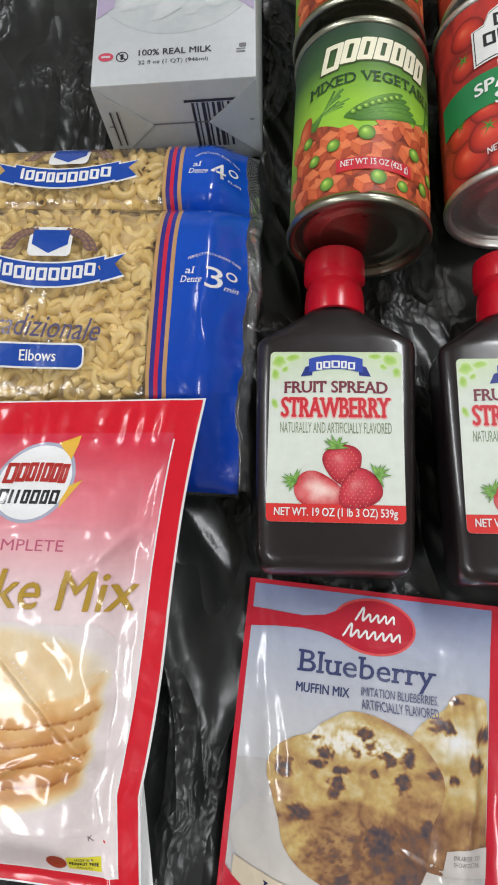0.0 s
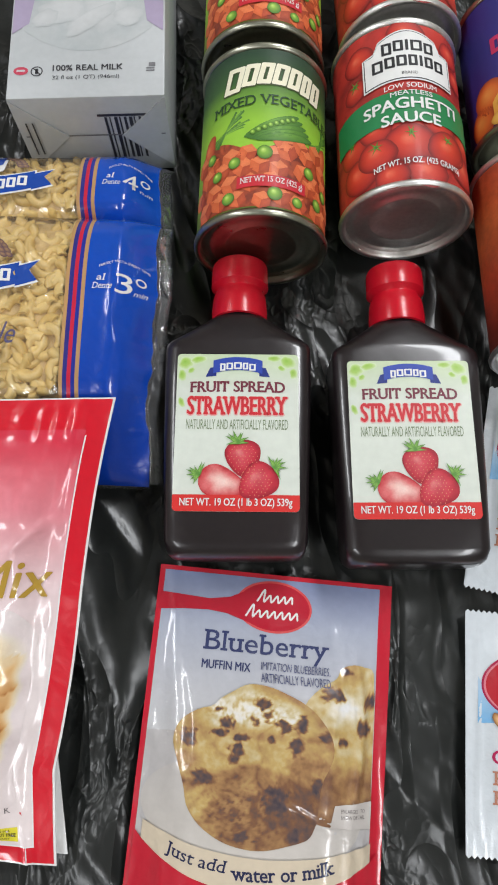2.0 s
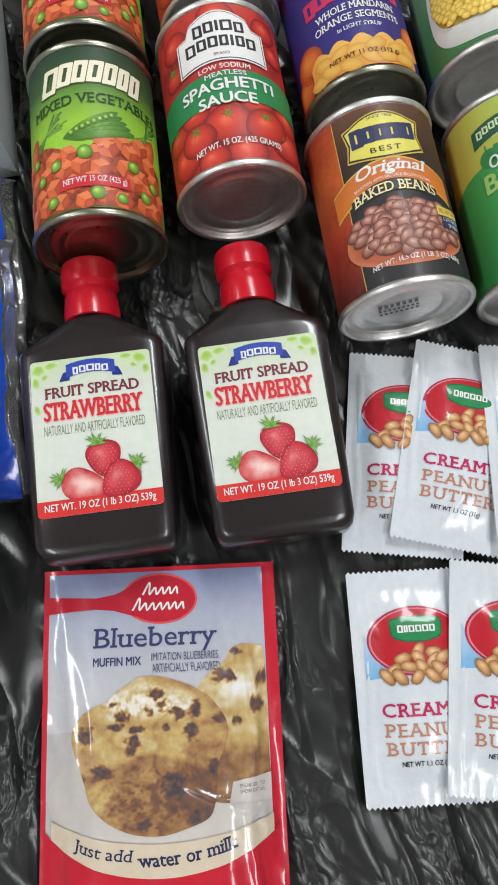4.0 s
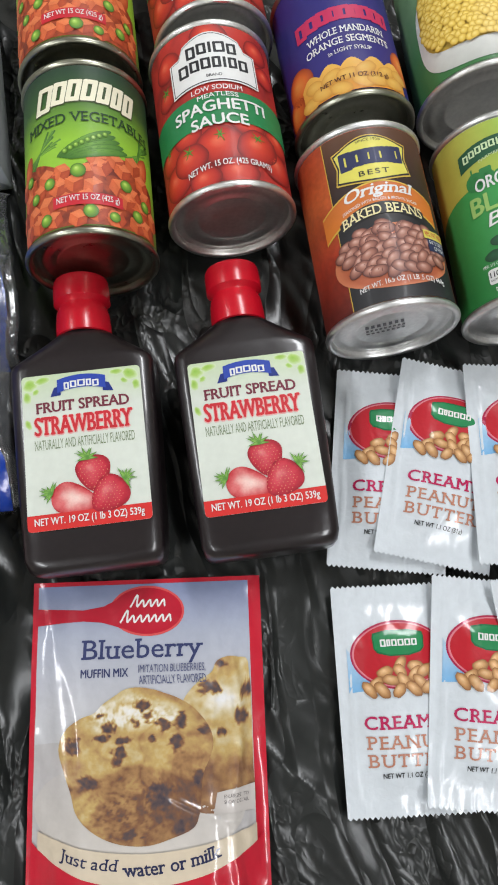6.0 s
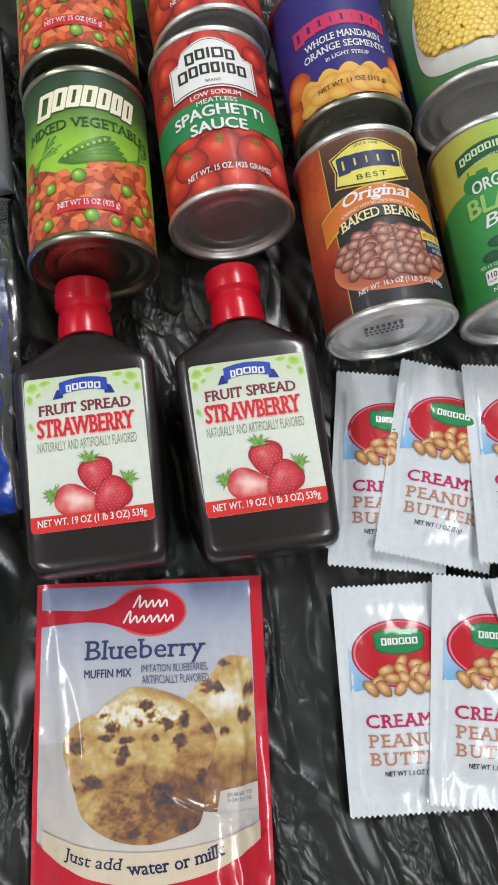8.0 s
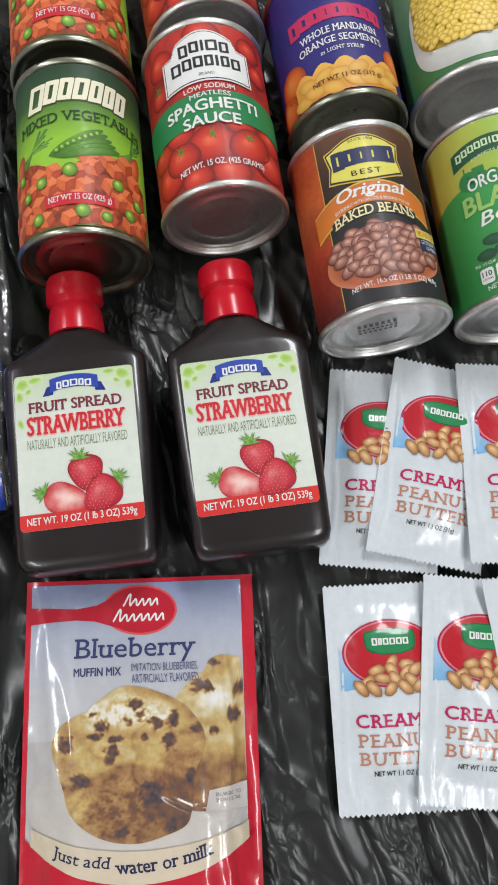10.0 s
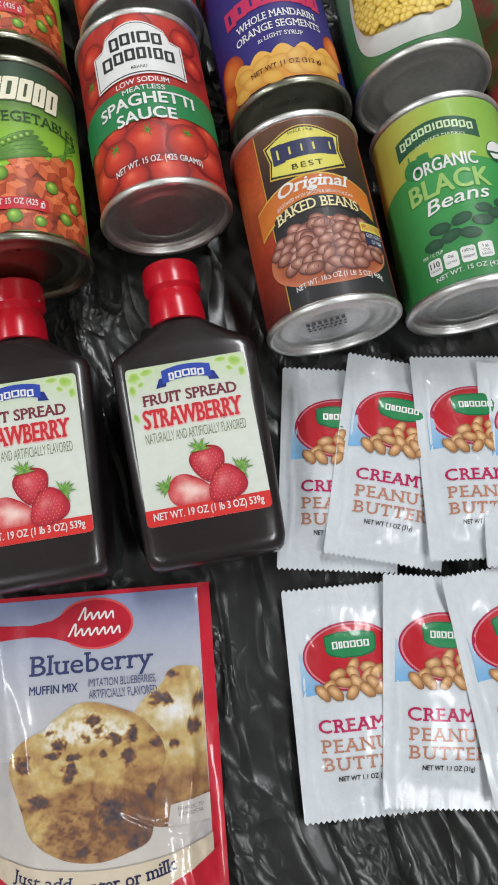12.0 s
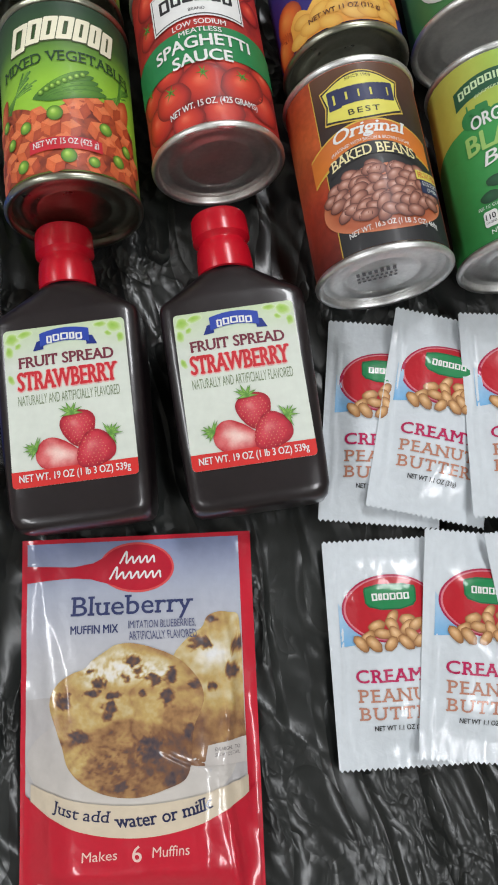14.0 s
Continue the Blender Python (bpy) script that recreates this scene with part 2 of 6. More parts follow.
def slab_feet(me, ext, thick):
    """Boxes that turn the ends of upright strokes into slab serifs: (x0, x1, y0, y1)."""
    bm = bmesh.new()
    bm.from_mesh(me)
    bmesh.ops.remove_doubles(bm, verts=bm.verts[:], dist=1e-5)
    top = max(p.co.y for p in bm.verts)
    out = []
    for e in bm.edges:
        if len(e.link_faces) != 1:
            continue
        a, b = sorted((p.co for p in e.verts), key=lambda q: q.x)
        n = b.x - a.x
        y = (a.y + b.y) / 2
        if abs(a.y - b.y) > 0.006 or n < 0.04 or not (abs(y) < 0.03 or y > 0.40):
            continue
        inside = e.link_faces[0].calc_center_median().y
        y0, y1 = (y, y + thick) if inside > y else (y - thick, y)
        if inside > y and y > 0.3:
            continue
        left = min(e.verts, key=lambda q: q.co.x)
        tall = any(len(f.link_faces) == 1 and abs(f.verts[0].co.x - f.verts[1].co.x) < 0.02 and abs(f.verts[0].co.y - f.verts[1].co.y) > 0.3 for f in left.link_edges)
        if n < 0.21:
            out.append((a.x - ext, b.x + ext, y0, y1))
        elif tall:
            out.append((a.x - ext, a.x + 0.02, y0, y1))
        elif y > top - 0.05:
            out += [(a.x, a.x + thick, y - 0.17, y), (b.x - thick, b.x, y - 0.17, y)]
    bm.free()
    return out


def squarish(cu, cv, ru, rv, power, n=56):
    """An ellipse drawn out towards its corners."""
    out = []
    for i in range(n):
        c, q = math.cos(2 * math.pi * i / n), math.sin(2 * math.pi * i / n)
        k = (abs(c) ** power + abs(q) ** power) ** (-1 / power)
        out.append((cu + ru * k * c, cv + rv * k * q))
    return out


def letters(body, u, v, w, hgt, bold=0.0, bow=0.0, rot=0.0, slant=0.0, serif=0.0, spacing=1.0):
    """Lettering set into a box w by hgt round (u, v); bow lifts the middle of the line; bold thickens the strokes; serif is the reach of slab serifs."""
    cu = bpy.data.curves.new("lettering", "FONT")
    cu.body, cu.size, cu.resolution_u = body, 1.0, 3
    cu.fill_mode = "BOTH"
    cu.space_character = spacing
    ob = bpy.data.objects.new("lettering", cu)
    me = bpy.data.meshes.new_from_object(ob)
    bpy.data.objects.remove(ob)
    bpy.data.curves.remove(cu)
    n = len(me.vertices)
    xy = np.empty(n * 3)
    me.vertices.foreach_get("co", xy)
    xy = xy.reshape(n, 3)
    lo, hi = xy.min(0), xy.max(0)
    c, s = math.cos(radians(rot)), math.sin(radians(rot))
    d = bold * 1.3 * hgt
    feet = slab_feet(me, serif, 0.075) if serif else []
    if feet:
        lo[0], hi[0] = min(lo[0], min(f[0] for f in feet)), max(hi[0], max(f[1] for f in feet))
    bm = bmesh.new()
    for k, (dx, dy) in enumerate(((0, 0), (d, 0), (-d, 0), (0, d * 0.7), (0, -d * 0.7)) if bold else ((0, 0),)):
        start = len(bm.verts)
        bm.from_mesh(me)
        for i, (x0, x1, y0, y1) in enumerate(feet):
            bm.faces.new([bm.verts.new((x, y, 1 + i % 4)) for x, y in ((x0, y0), (x1, y0), (x1, y1), (x0, y1))])
        bm.verts.ensure_lookup_table()
        for p in bm.verts[start:]:
            foot = 0.004 * round(p.co.z)
            a = ((p.co.x - lo[0]) / (hi[0] - lo[0]) - 0.5) * (w - 2 * d) + dx
            b = ((p.co.y - lo[1]) / (hi[1] - lo[1]) - 0.5) * (hgt - 1.4 * d) + dy
            a += slant * b
            b += bow * (1 - (2 * a / w) ** 2)
            p.co = (u + c * a - s * b, v + s * a + c * b, 0.02 * k + foot)
    bpy.data.meshes.remove(me)
    return bm


def merged(*bms):
    """Prints of one kind that are laid on piece by piece."""
    return list(bms)


def bars(u, v, w, hgt, widths, gap=0.16, bow=0.0, lean=0.0, grow=0.0, fat=0.0):
    """A wordmark as a row of plain blocks with a slot in each broad one, in the given relative widths; fat widens every stroke."""
    total = sum(widths) + gap * (len(widths) - 1)
    x, out = -w / 2, []
    stroke = w / total * 0.30
    for i, k in enumerate(widths):
        bw = k * w / total
        m = x + bw / 2
        lift = bow * (1 - (2 * m / w) ** 2)
        tall = hgt * (1 + grow * (2 * abs(m) / w) ** 2) * (1.0 if i == 0 else 0.92)
        rails = []
        if bw > stroke * 2.1:
            rails += [(x, x + stroke, -tall / 2, tall / 2), (x + bw - stroke, x + bw, -tall / 2, tall / 2)]
            rails += [(x + stroke * 0.5, x + bw - stroke * 0.5, tall * q, tall * q + min(stroke, tall * 0.2)) for q in (-0.5, 0.5 - min(stroke, tall * 0.2) / tall)]
        else:
            rails.append((m - stroke / 2, m + stroke / 2, -tall / 2, tall / 2))
        for q, (x0, x1, y0, y1) in enumerate(rails):
            one = shapes([(u + a + lean * b, v + b + lift) for a, b in rect(x0 - fat, x1 + fat, y0 - fat, y1 + fat, (stroke + 2 * fat) * 0.25, n=3)])
            for p in one.verts:
                p.co.z = 0.006 * q
            out.append(one)
        x += bw + gap * w / total
    return out


def pen_line(u, v, w, hgt, humps, stroke, lean=0.3):
    """A script wordmark as one plain wavy stroke that starts tall."""
    n = humps * 14
    mid = []
    for i in range(n + 1):
        f = i / n
        tall = hgt * (0.5 if f > 1.2 / humps else 0.9)
        b = tall * (0.5 - 0.5 * math.cos(2 * math.pi * humps * f)) - hgt * 0.3
        mid.append(Vector((u + w * (f - 0.5) + lean * b, v + b)))
    sides = ([], [])
    for i, p in enumerate(mid):
        d = (mid[min(n, i + 1)] - mid[max(0, i - 1)]).normalized()
        for k, sgn in enumerate((1, -1)):
            sides[k].append(p + Vector((-d.y, d.x)) * stroke / 2 * sgn)
    bm = bmesh.new()
    rows = [[bm.verts.new((q.x, q.y, 0.002 * i)) for i, q in enumerate(side)] for side in sides]
    for i in range(n):
        bm.faces.new((rows[0][i], rows[1][i], rows[1][i + 1], rows[0][i + 1]))
    return bm


def rounded_line(pts, steps):
    """A closed smooth curve through the points."""
    n, out = len(pts), []
    for i in range(n):
        a, b, c, d = (pts[(i + k) % n] for k in (-1, 0, 1, 2))
        for k in range(steps):
            f = k / steps
            out.append(tuple(0.5 * (2 * b[q] + (c[q] - a[q]) * f + (2 * a[q] - 5 * b[q] + 4 * c[q] - d[q]) * f * f + (3 * b[q] - a[q] - 3 * c[q] + d[q]) * f ** 3) for q in (0, 1)))
    return out


class Picture:
    """Printed pictures of round things: each a fan of rings with an ink tone from its light middle to its dark rim."""

    def __init__(self, S, h, rings=3):
        self.bm, self.S, self.h, self.rings = bmesh.new(), S, h, rings
        self.tone = self.bm.verts.layers.float.new("ink")

    def add(self, outline, shift=(-0.18, 0.25), lift=0.0, low=0.0, high=1.0, tone=None):
        if tone:
            outline = rounded_line(outline, 7)
        n = len(outline)
        cu, cv = sum(p[0] for p in outline) / n, sum(p[1] for p in outline) / n
        ru = max(abs(p[0] - cu) for p in outline)
        rv = max(abs(p[1] - cv) for p in outline)
        c = (cu + shift[0] * ru, cv + shift[1] * rv)
        h = self.h + lift
        mid = self.bm.verts.new(self.S(c[0], c[1], h))
        mid[self.tone] = tone(*c) if tone else low
        last = None
        for k in range(1, self.rings + 1):
            f = k / self.rings
            ring = []
            for u, v in outline:
                q = self.bm.verts.new(self.S(c[0] + (u - c[0]) * f, c[1] + (v - c[1]) * f, h))
                q[self.tone] = tone(c[0] + (u - c[0]) * f, c[1] + (v - c[1]) * f) if tone else low + (high - low) * f
                ring.append(q)
            for i in range(n):
                j = (i + 1) % n
                if last:
                    self.bm.faces.new((last[i], ring[i], ring[j], last[j]))
                else:
                    self.bm.faces.new((mid, ring[i], ring[j]))
            last = ring

    def done(self, name, material, parent, label=""):
        many = len(self.bm.faces) > 260
        return tagged(part(name, self.bm, material, parent, label, 80), kind="stuff" if many else "")


WHITE = (0.72, 0.72, 0.70)
BLACK = (0.015, 0.015, 0.017)
RED = (0.55, 0.012, 0.025)

# ---- the room that closes the place ----
def plain_slab(name, x0, x1, y0, y1, z0, z1, material):
    bm = box(bmesh.new(), x0, x1, y0, y1, z0, z1)
    return tagged(part(name, bm, material, None), kind="structure")


WALL = ink("wall_paint", (0.62, 0.60, 0.55), "plain", 0.04, 2)
plain_slab("floor", -3.2, 3.2, -3.2, 3.2, -0.85, -0.75, ink("floor_tile", (0.30, 0.28, 0.25), "plain", 0.1, 3))
plain_slab("ceiling", -3.2, 3.2, -3.2, 3.2, CEILING + 0.05, CEILING + 0.15, ink("ceiling_paint", (0.78, 0.78, 0.76), "plain", 0.03, 3))
plain_slab("wall_north", -3.2, 3.2, 3.2, 3.3, -0.85, CEILING + 0.15, WALL)
plain_slab("wall_south", -3.2, 3.2, -3.3, -3.2, -0.85, CEILING + 0.15, WALL)
plain_slab("wall_east", 3.2, 3.3, -3.3, 3.3, -0.85, CEILING + 0.15, WALL)
plain_slab("wall_west", -3.3, -3.2, -3.3, 3.3, -0.85, CEILING + 0.15, WALL)

# ceiling light panels
frame_mat = ink("light_frame", (0.75, 0.75, 0.74), "plain", 0.03, 10)
for px, py in PANELS:
    lamp = thing("ceiling_light", pose(px, py, CEILING), "white rectangular light panel set on the ceiling", "light", "ceiling lights")
    bm = bmesh.new()
    for a in ((-0.19, -0.16, -0.62, 0.62), (0.16, 0.19, -0.62, 0.62), (-0.16, 0.16, -0.62, -0.59), (-0.16, 0.16, 0.59, 0.62)):
        box(bm, *a, 0.0, 0.05)
    part("light_frame", bm, frame_mat, lamp)
    part("diffuser", box(bmesh.new(), -0.159, 0.159, -0.589, 0.589, 0.03, 0.045), frame_mat, lamp)
    area = bpy.data.lights.new("panel_glow", "AREA")
    area.shape, area.size, area.size_y, area.energy = "RECTANGLE", 0.30, 1.16, PANEL_WATTS * (1.5 if px > 0 and py > 0 else 1.0)
    area.color = (0.95, 0.97, 1.0)
    glow = new("panel_glow", area)
    glow.matrix_basis = pose(0, 0, 0.02)
    glow.parent = lamp

# table under the plastic
table = thing("table", pose(0.08, 0.12, -0.75), "plain table under a black plastic sheet", "table")
wood = ink("table_wood", (0.30, 0.24, 0.18), "plain", 0.12, 8)
part("tabletop", box(bmesh.new(), -0.78, 0.78, -0.52, 0.52, 0.70, 0.7428, 0.004), wood, table)
for lx in (-0.72, 0.72):
    for ly in (-0.46, 0.46):
        part("leg", box(bmesh.new(), lx - 0.025, lx + 0.025, ly - 0.025, ly + 0.025, 0.0, 0.70, 0.003), wood, table)


# ---- the black plastic sheet ----
def ridged(x, y, s):
    return 1 - min(1, abs(noise.noise((x, y, s))) * 2.2)


def soft_ridge(x, y, s):
    n = noise.noise((x, y, s))
    return 1 - min(1, math.sqrt(n * n + 0.004) * 2.2)


def sheet_height(x, y):
    a = radians(28)
    u, v = x * math.cos(a) + y * math.sin(a), -x * math.sin(a) + y * math.cos(a)
    u += 0.02 * noise.noise((x * 9, y * 9, 5.0))
    z = -0.0062 + 0.0050 * soft_ridge(u * 17, v * 3.2, 1.0) ** 3 + 0.0020 * soft_ridge(u * 48 + 3, v * 9, 2.0) ** 3
    z += 0.0012 * noise.noise((x * 9, y * 9, 8.0))
    return min(z, -0.0002)


bm = bmesh.new()
NX, NY, DX = 560, 414, 0.002175
grid = [[bm.verts.new((x, y, sheet_height(x, y))) for x in [0.08 - NX * DX / 2 + i * DX for i in range(NX + 1)]]
        for y in [0.12 - NY * DX / 2 + j * DX for j in range(NY + 1)]]
for j in range(NY):
    for i in range(NX):
        bm.faces.new((grid[j][i], grid[j][i + 1], grid[j + 1][i + 1], grid[j + 1][i]))
sheet = part("plastic_sheet", bm, SHEET, None, "", 180)
tagged(sheet, "crinkled shiny black plastic bag sheet spread over the table", "plastic sheet")


# ---- cans ----
def can_surface(R, u0=0.0):
    """Millimetres round and along a can lying on the table, its base towards -y. u0 turns the print."""
    def S(u, v, h):
        a = (u + u0) / (R * 1000)
        r = R + h / 1000
        return Vector((r * math.sin(a), v / 1000, R + 0.0015 + r * math.cos(a)))
    return S


def can(label, x, y, angle, R, L, z, paper, ends, name="food_can", group="food cans"):
    """A tin can on its side: body, wrapped paper label, seamed rims, stepped ends. Returns the thing and its label part."""
    t = thing(name, pose(x, y, z, 0, 0, angle), label, "can", group)
    zc = R + 0.0015
    part("body", revolve([(R - 0.0004, 0.003), (R - 0.0004, L - 0.003)], zc), ends, t)
    wrap = part("label", revolve([(R, 0.0045), (R, L - 0.0045)], zc, 96), paper, t)
    lip = [(R - 0.0030, 0.0036), (R - 0.0008, 0.0042), (R + 0.0008, 0.0036), (R + 0.0014, 0.0024), (R + 0.0013, 0.0010), (R + 0.0004, 0.0),
           (R - 0.0010, -0.0002), (R - 0.0022, 0.0006), (R - 0.0026, 0.0022)]
    for far in (False, True):
        part("rim", revolve([(r, L - q if far else q) for r, q in lip], zc), ends, t)
    steps = [(R - 0.0026, 0.0022), (R - 0.0030, 0.0040), (R - 0.0052, 0.0044), (R - 0.0064, 0.0039), (R - 0.0090, 0.0038), (R - 0.0102, 0.0043),
             (R - 0.0150, 0.0045), (R - 0.0162, 0.0041), (R - 0.0178, 0.0041), (R - 0.0190, 0.0046), (0.006, 0.0047), (0.0005, 0.0047)]
    for far in (False, True):
        part("end", revolve([(r, L - q if far else q) for r, q in steps], zc, 72, (False, True)), ends, t)
    return t, wrap


def slid(S, base, more):
    """The surface S with the artwork moved up the can, by base at its foot and more from its middle on."""
    return lambda u, v, h: S(u, v + base + more * min(v, 60) / 60, h)


def scatter(u0, u1, v0, v1, step, rng, jitter=0.35):
    """Loose rows of places over a rectangle, back rows first."""
    out, v, odd = [], v1, False
    while v > v0:
        u = u0 + (step / 2 if odd else 0)
        while u < u1:
            out.append((u + rng.uniform(-jitter, jitter) * step, v + rng.uniform(-jitter, jitter) * step))
            u += step
        v -= step * 0.78
        odd = not odd
    return out


def cube_picture(pic, u, v, s, rot, rng):
    """A printed diced carrot: three facets in three tones."""
    p = [(u + s * math.cos(radians(rot + 60 * i)), v + s * 0.92 * math.sin(radians(rot + 60 * i))) for i in range(6)]
    c = (u, v)
    for k, (lo, hi) in enumerate(((0.0, 0.15), (0.35, 0.5), (0.75, 0.95))):
        i = 2 * k
        pic.add([c, p[i], p[(i + 1) % 6], p[(i + 2) % 6]], (0, 0), 0, lo, hi)


CARROT = [(0.0, (0.74, 0.20, 0.07)), (0.5, (0.60, 0.11, 0.03)), (1.0, (0.36, 0.045, 0.015))]
PEA = [(0.0, (0.55, 0.72, 0.16)), (0.4, (0.22, 0.42, 0.04)), (1.0, (0.05, 0.14, 0.012))]
LEAF = [(0.0, (0.16, 0.36, 0.04)), (1.0, (0.03, 0.12, 0.012))]


def vegetable_can(label, x, y, angle, u0, seed, z=0.0):
    R, L = 0.0381, 0.116
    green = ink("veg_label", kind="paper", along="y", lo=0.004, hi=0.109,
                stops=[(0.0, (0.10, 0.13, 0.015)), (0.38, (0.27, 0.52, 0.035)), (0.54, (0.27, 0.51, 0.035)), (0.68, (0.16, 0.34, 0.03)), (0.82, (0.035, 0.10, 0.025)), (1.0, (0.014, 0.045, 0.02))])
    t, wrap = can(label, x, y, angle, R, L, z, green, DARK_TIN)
    S = slid(can_surface(R, u0), 0, 4)
    rng = random.Random(seed)
    greens = Picture(S, 0.15)
    for cu, cv, turn in ((-37, 50, 40), (30, 50, 62)):
        for i in range(12):
            a = turn + (i - 6) * 4.5 + rng.uniform(-3, 3)
            n = rng.uniform(22, 31)
            b = (cu + i * 0.9 - 5, cv - i * 0.4)
            e = (b[0] + n * math.cos(radians(a)), b[1] + n * 0.8 * math.sin(radians(a)))
            greens.h = 0.15 + 0.01 * i
            greens.add([(b[0] - 0.7, b[1] + 0.5), (b[0] + 0.7, b[1] - 0.5), (e[0] + 0.5, e[1] - 0.4), (e[0] - 0.5, e[1] + 0.4)], (0, 0), 0, (i % 3) * 0.3, 0.5 + (i % 3) * 0.2)
    greens.h = 0.3
    for i in range(5):
        greens.add(ellipse(1 + i * 2.0, 55.5 - i * 1.7, 18, 2.7, 24, 27 - i * 4), (0, 0.3), 0.05 * i, 0.1, 0.9)
    greens.done("greens_print", ink("leaf_print", kind="paper", along="ink", stops=LEAF), wrap)
    pods = Picture(S, 0.62)
    for i in range(8):
        pods.add(ellipse(-10 + i * 3.3, 50.0 + i * 1.5, 1.7, 1.7, 12), lift=0.004 * i)
    carrots, peas = Picture(S, 0.3), Picture(S, 0.9)
    heap = [(-47 + 95 * i / 30, 36 + 12 * abs(math.sin((-39 + 95 * i / 30) * 0.055))) for i in range(31)]
    print_on("carrot_heap_print", shapes([(-47, 5)] + heap + [(48, 5)]), S, 0.22, ink("carrot_dark_print", kind="paper", along="noise", noise_scale=140, stops=[(0.35, (0.16, 0.022, 0.01)), (0.65, (0.46, 0.075, 0.02))]), wrap, (3, 0))
    for k, (u, v) in enumerate(scatter(-46, 48, 5.5, 56, 11.6, rng, 0.2)):
        top = 36 + 12 * abs(math.sin((u + 8) * 0.055))
        if v > top:
            continue
        carrots.h = 0.3 + 0.004 * k
        cube_picture(carrots, u, v, rng.uniform(5.6, 6.8), rng.uniform(0, 60), rng)
    for k, (u, v, r) in enumerate(((-3, 37, 4.4), (-20, 32, 3.6), (-31, 27, 3.4), (24, 31, 3.8), (3, 12.5, 4.2), (-23, 11, 3.8), (31, 15, 3.8), (-36, 40, 3.4), (38, 24, 3.6), (16, 10, 3.2))):
        peas.add(ellipse(u, v, r, r * 0.97, 22), (-0.25, 0.4), 0.01 * k)
    for u in (-40, 38):
        carrots.h = 0.28
        carrots.add(ellipse(u, 46, 5, 11, 20, -18, 0.08, u), (-0.2, 0.3))
    pods.done("pea_pod_print", ink("pea_print", kind="paper", along="ink", stops=PEA), wrap)
    carrots.done("carrot_print", ink("carrot_print", kind="paper", along="ink", stops=CARROT, amount=0.1, scale=120), wrap)
    peas.done("pea_print", ink("pea_print", kind="paper", along="ink", stops=PEA), wrap)
    print_on("weight_band", shapes(rect(-18, 21, 15.6, 22.4, 0, 0.8)), S, 1.05, ink("red_print", RED), wrap, (3, 0))
    print_on("lettering", letters("NET WT 15 OZ (425 g)", 1.5, 19.4, 35, 4.4, 0.006, 0.7, serif=0.06), S, 1.15, ink("white_print", WHITE), wrap, (3, 0))
    print_on("lettering", letters("MIXED VEGETABLES", 5, 69.5, 82, 6.8, 0.006, 2.2, serif=0.06), S, 0.5, ink("dark_green_print", (0.012, 0.05, 0.015)), wrap, (3, 0))
    w = (1.25, 1.0, 0.95, 1.0, 0.9, 0.8, 0.85)
    print_on("wordmark_edge", bars(3, 86.2, 60, 15.5, w, 0.16, 3.5, 0.2, 0.1, 1.0), S, 0.3, ink("cream_edge_print", (0.05, 0.07, 0.02)), wrap, (3, 0))
    print_on("wordmark_block", bars(3, 86.4, 60, 15.5, w, 0.16, 3.5, 0.2, 0.1, 0.35), S, 0.45, ink("cream_print", (0.78, 0.74, 0.56)), wrap, (3, 0))
    return t


TOMATO = [(0.0, (0.75, 0.14, 0.07)), (0.35, (0.60, 0.045, 0.02)), (0.75, (0.42, 0.02, 0.012)), (1.0, (0.16, 0.008, 0.006))]


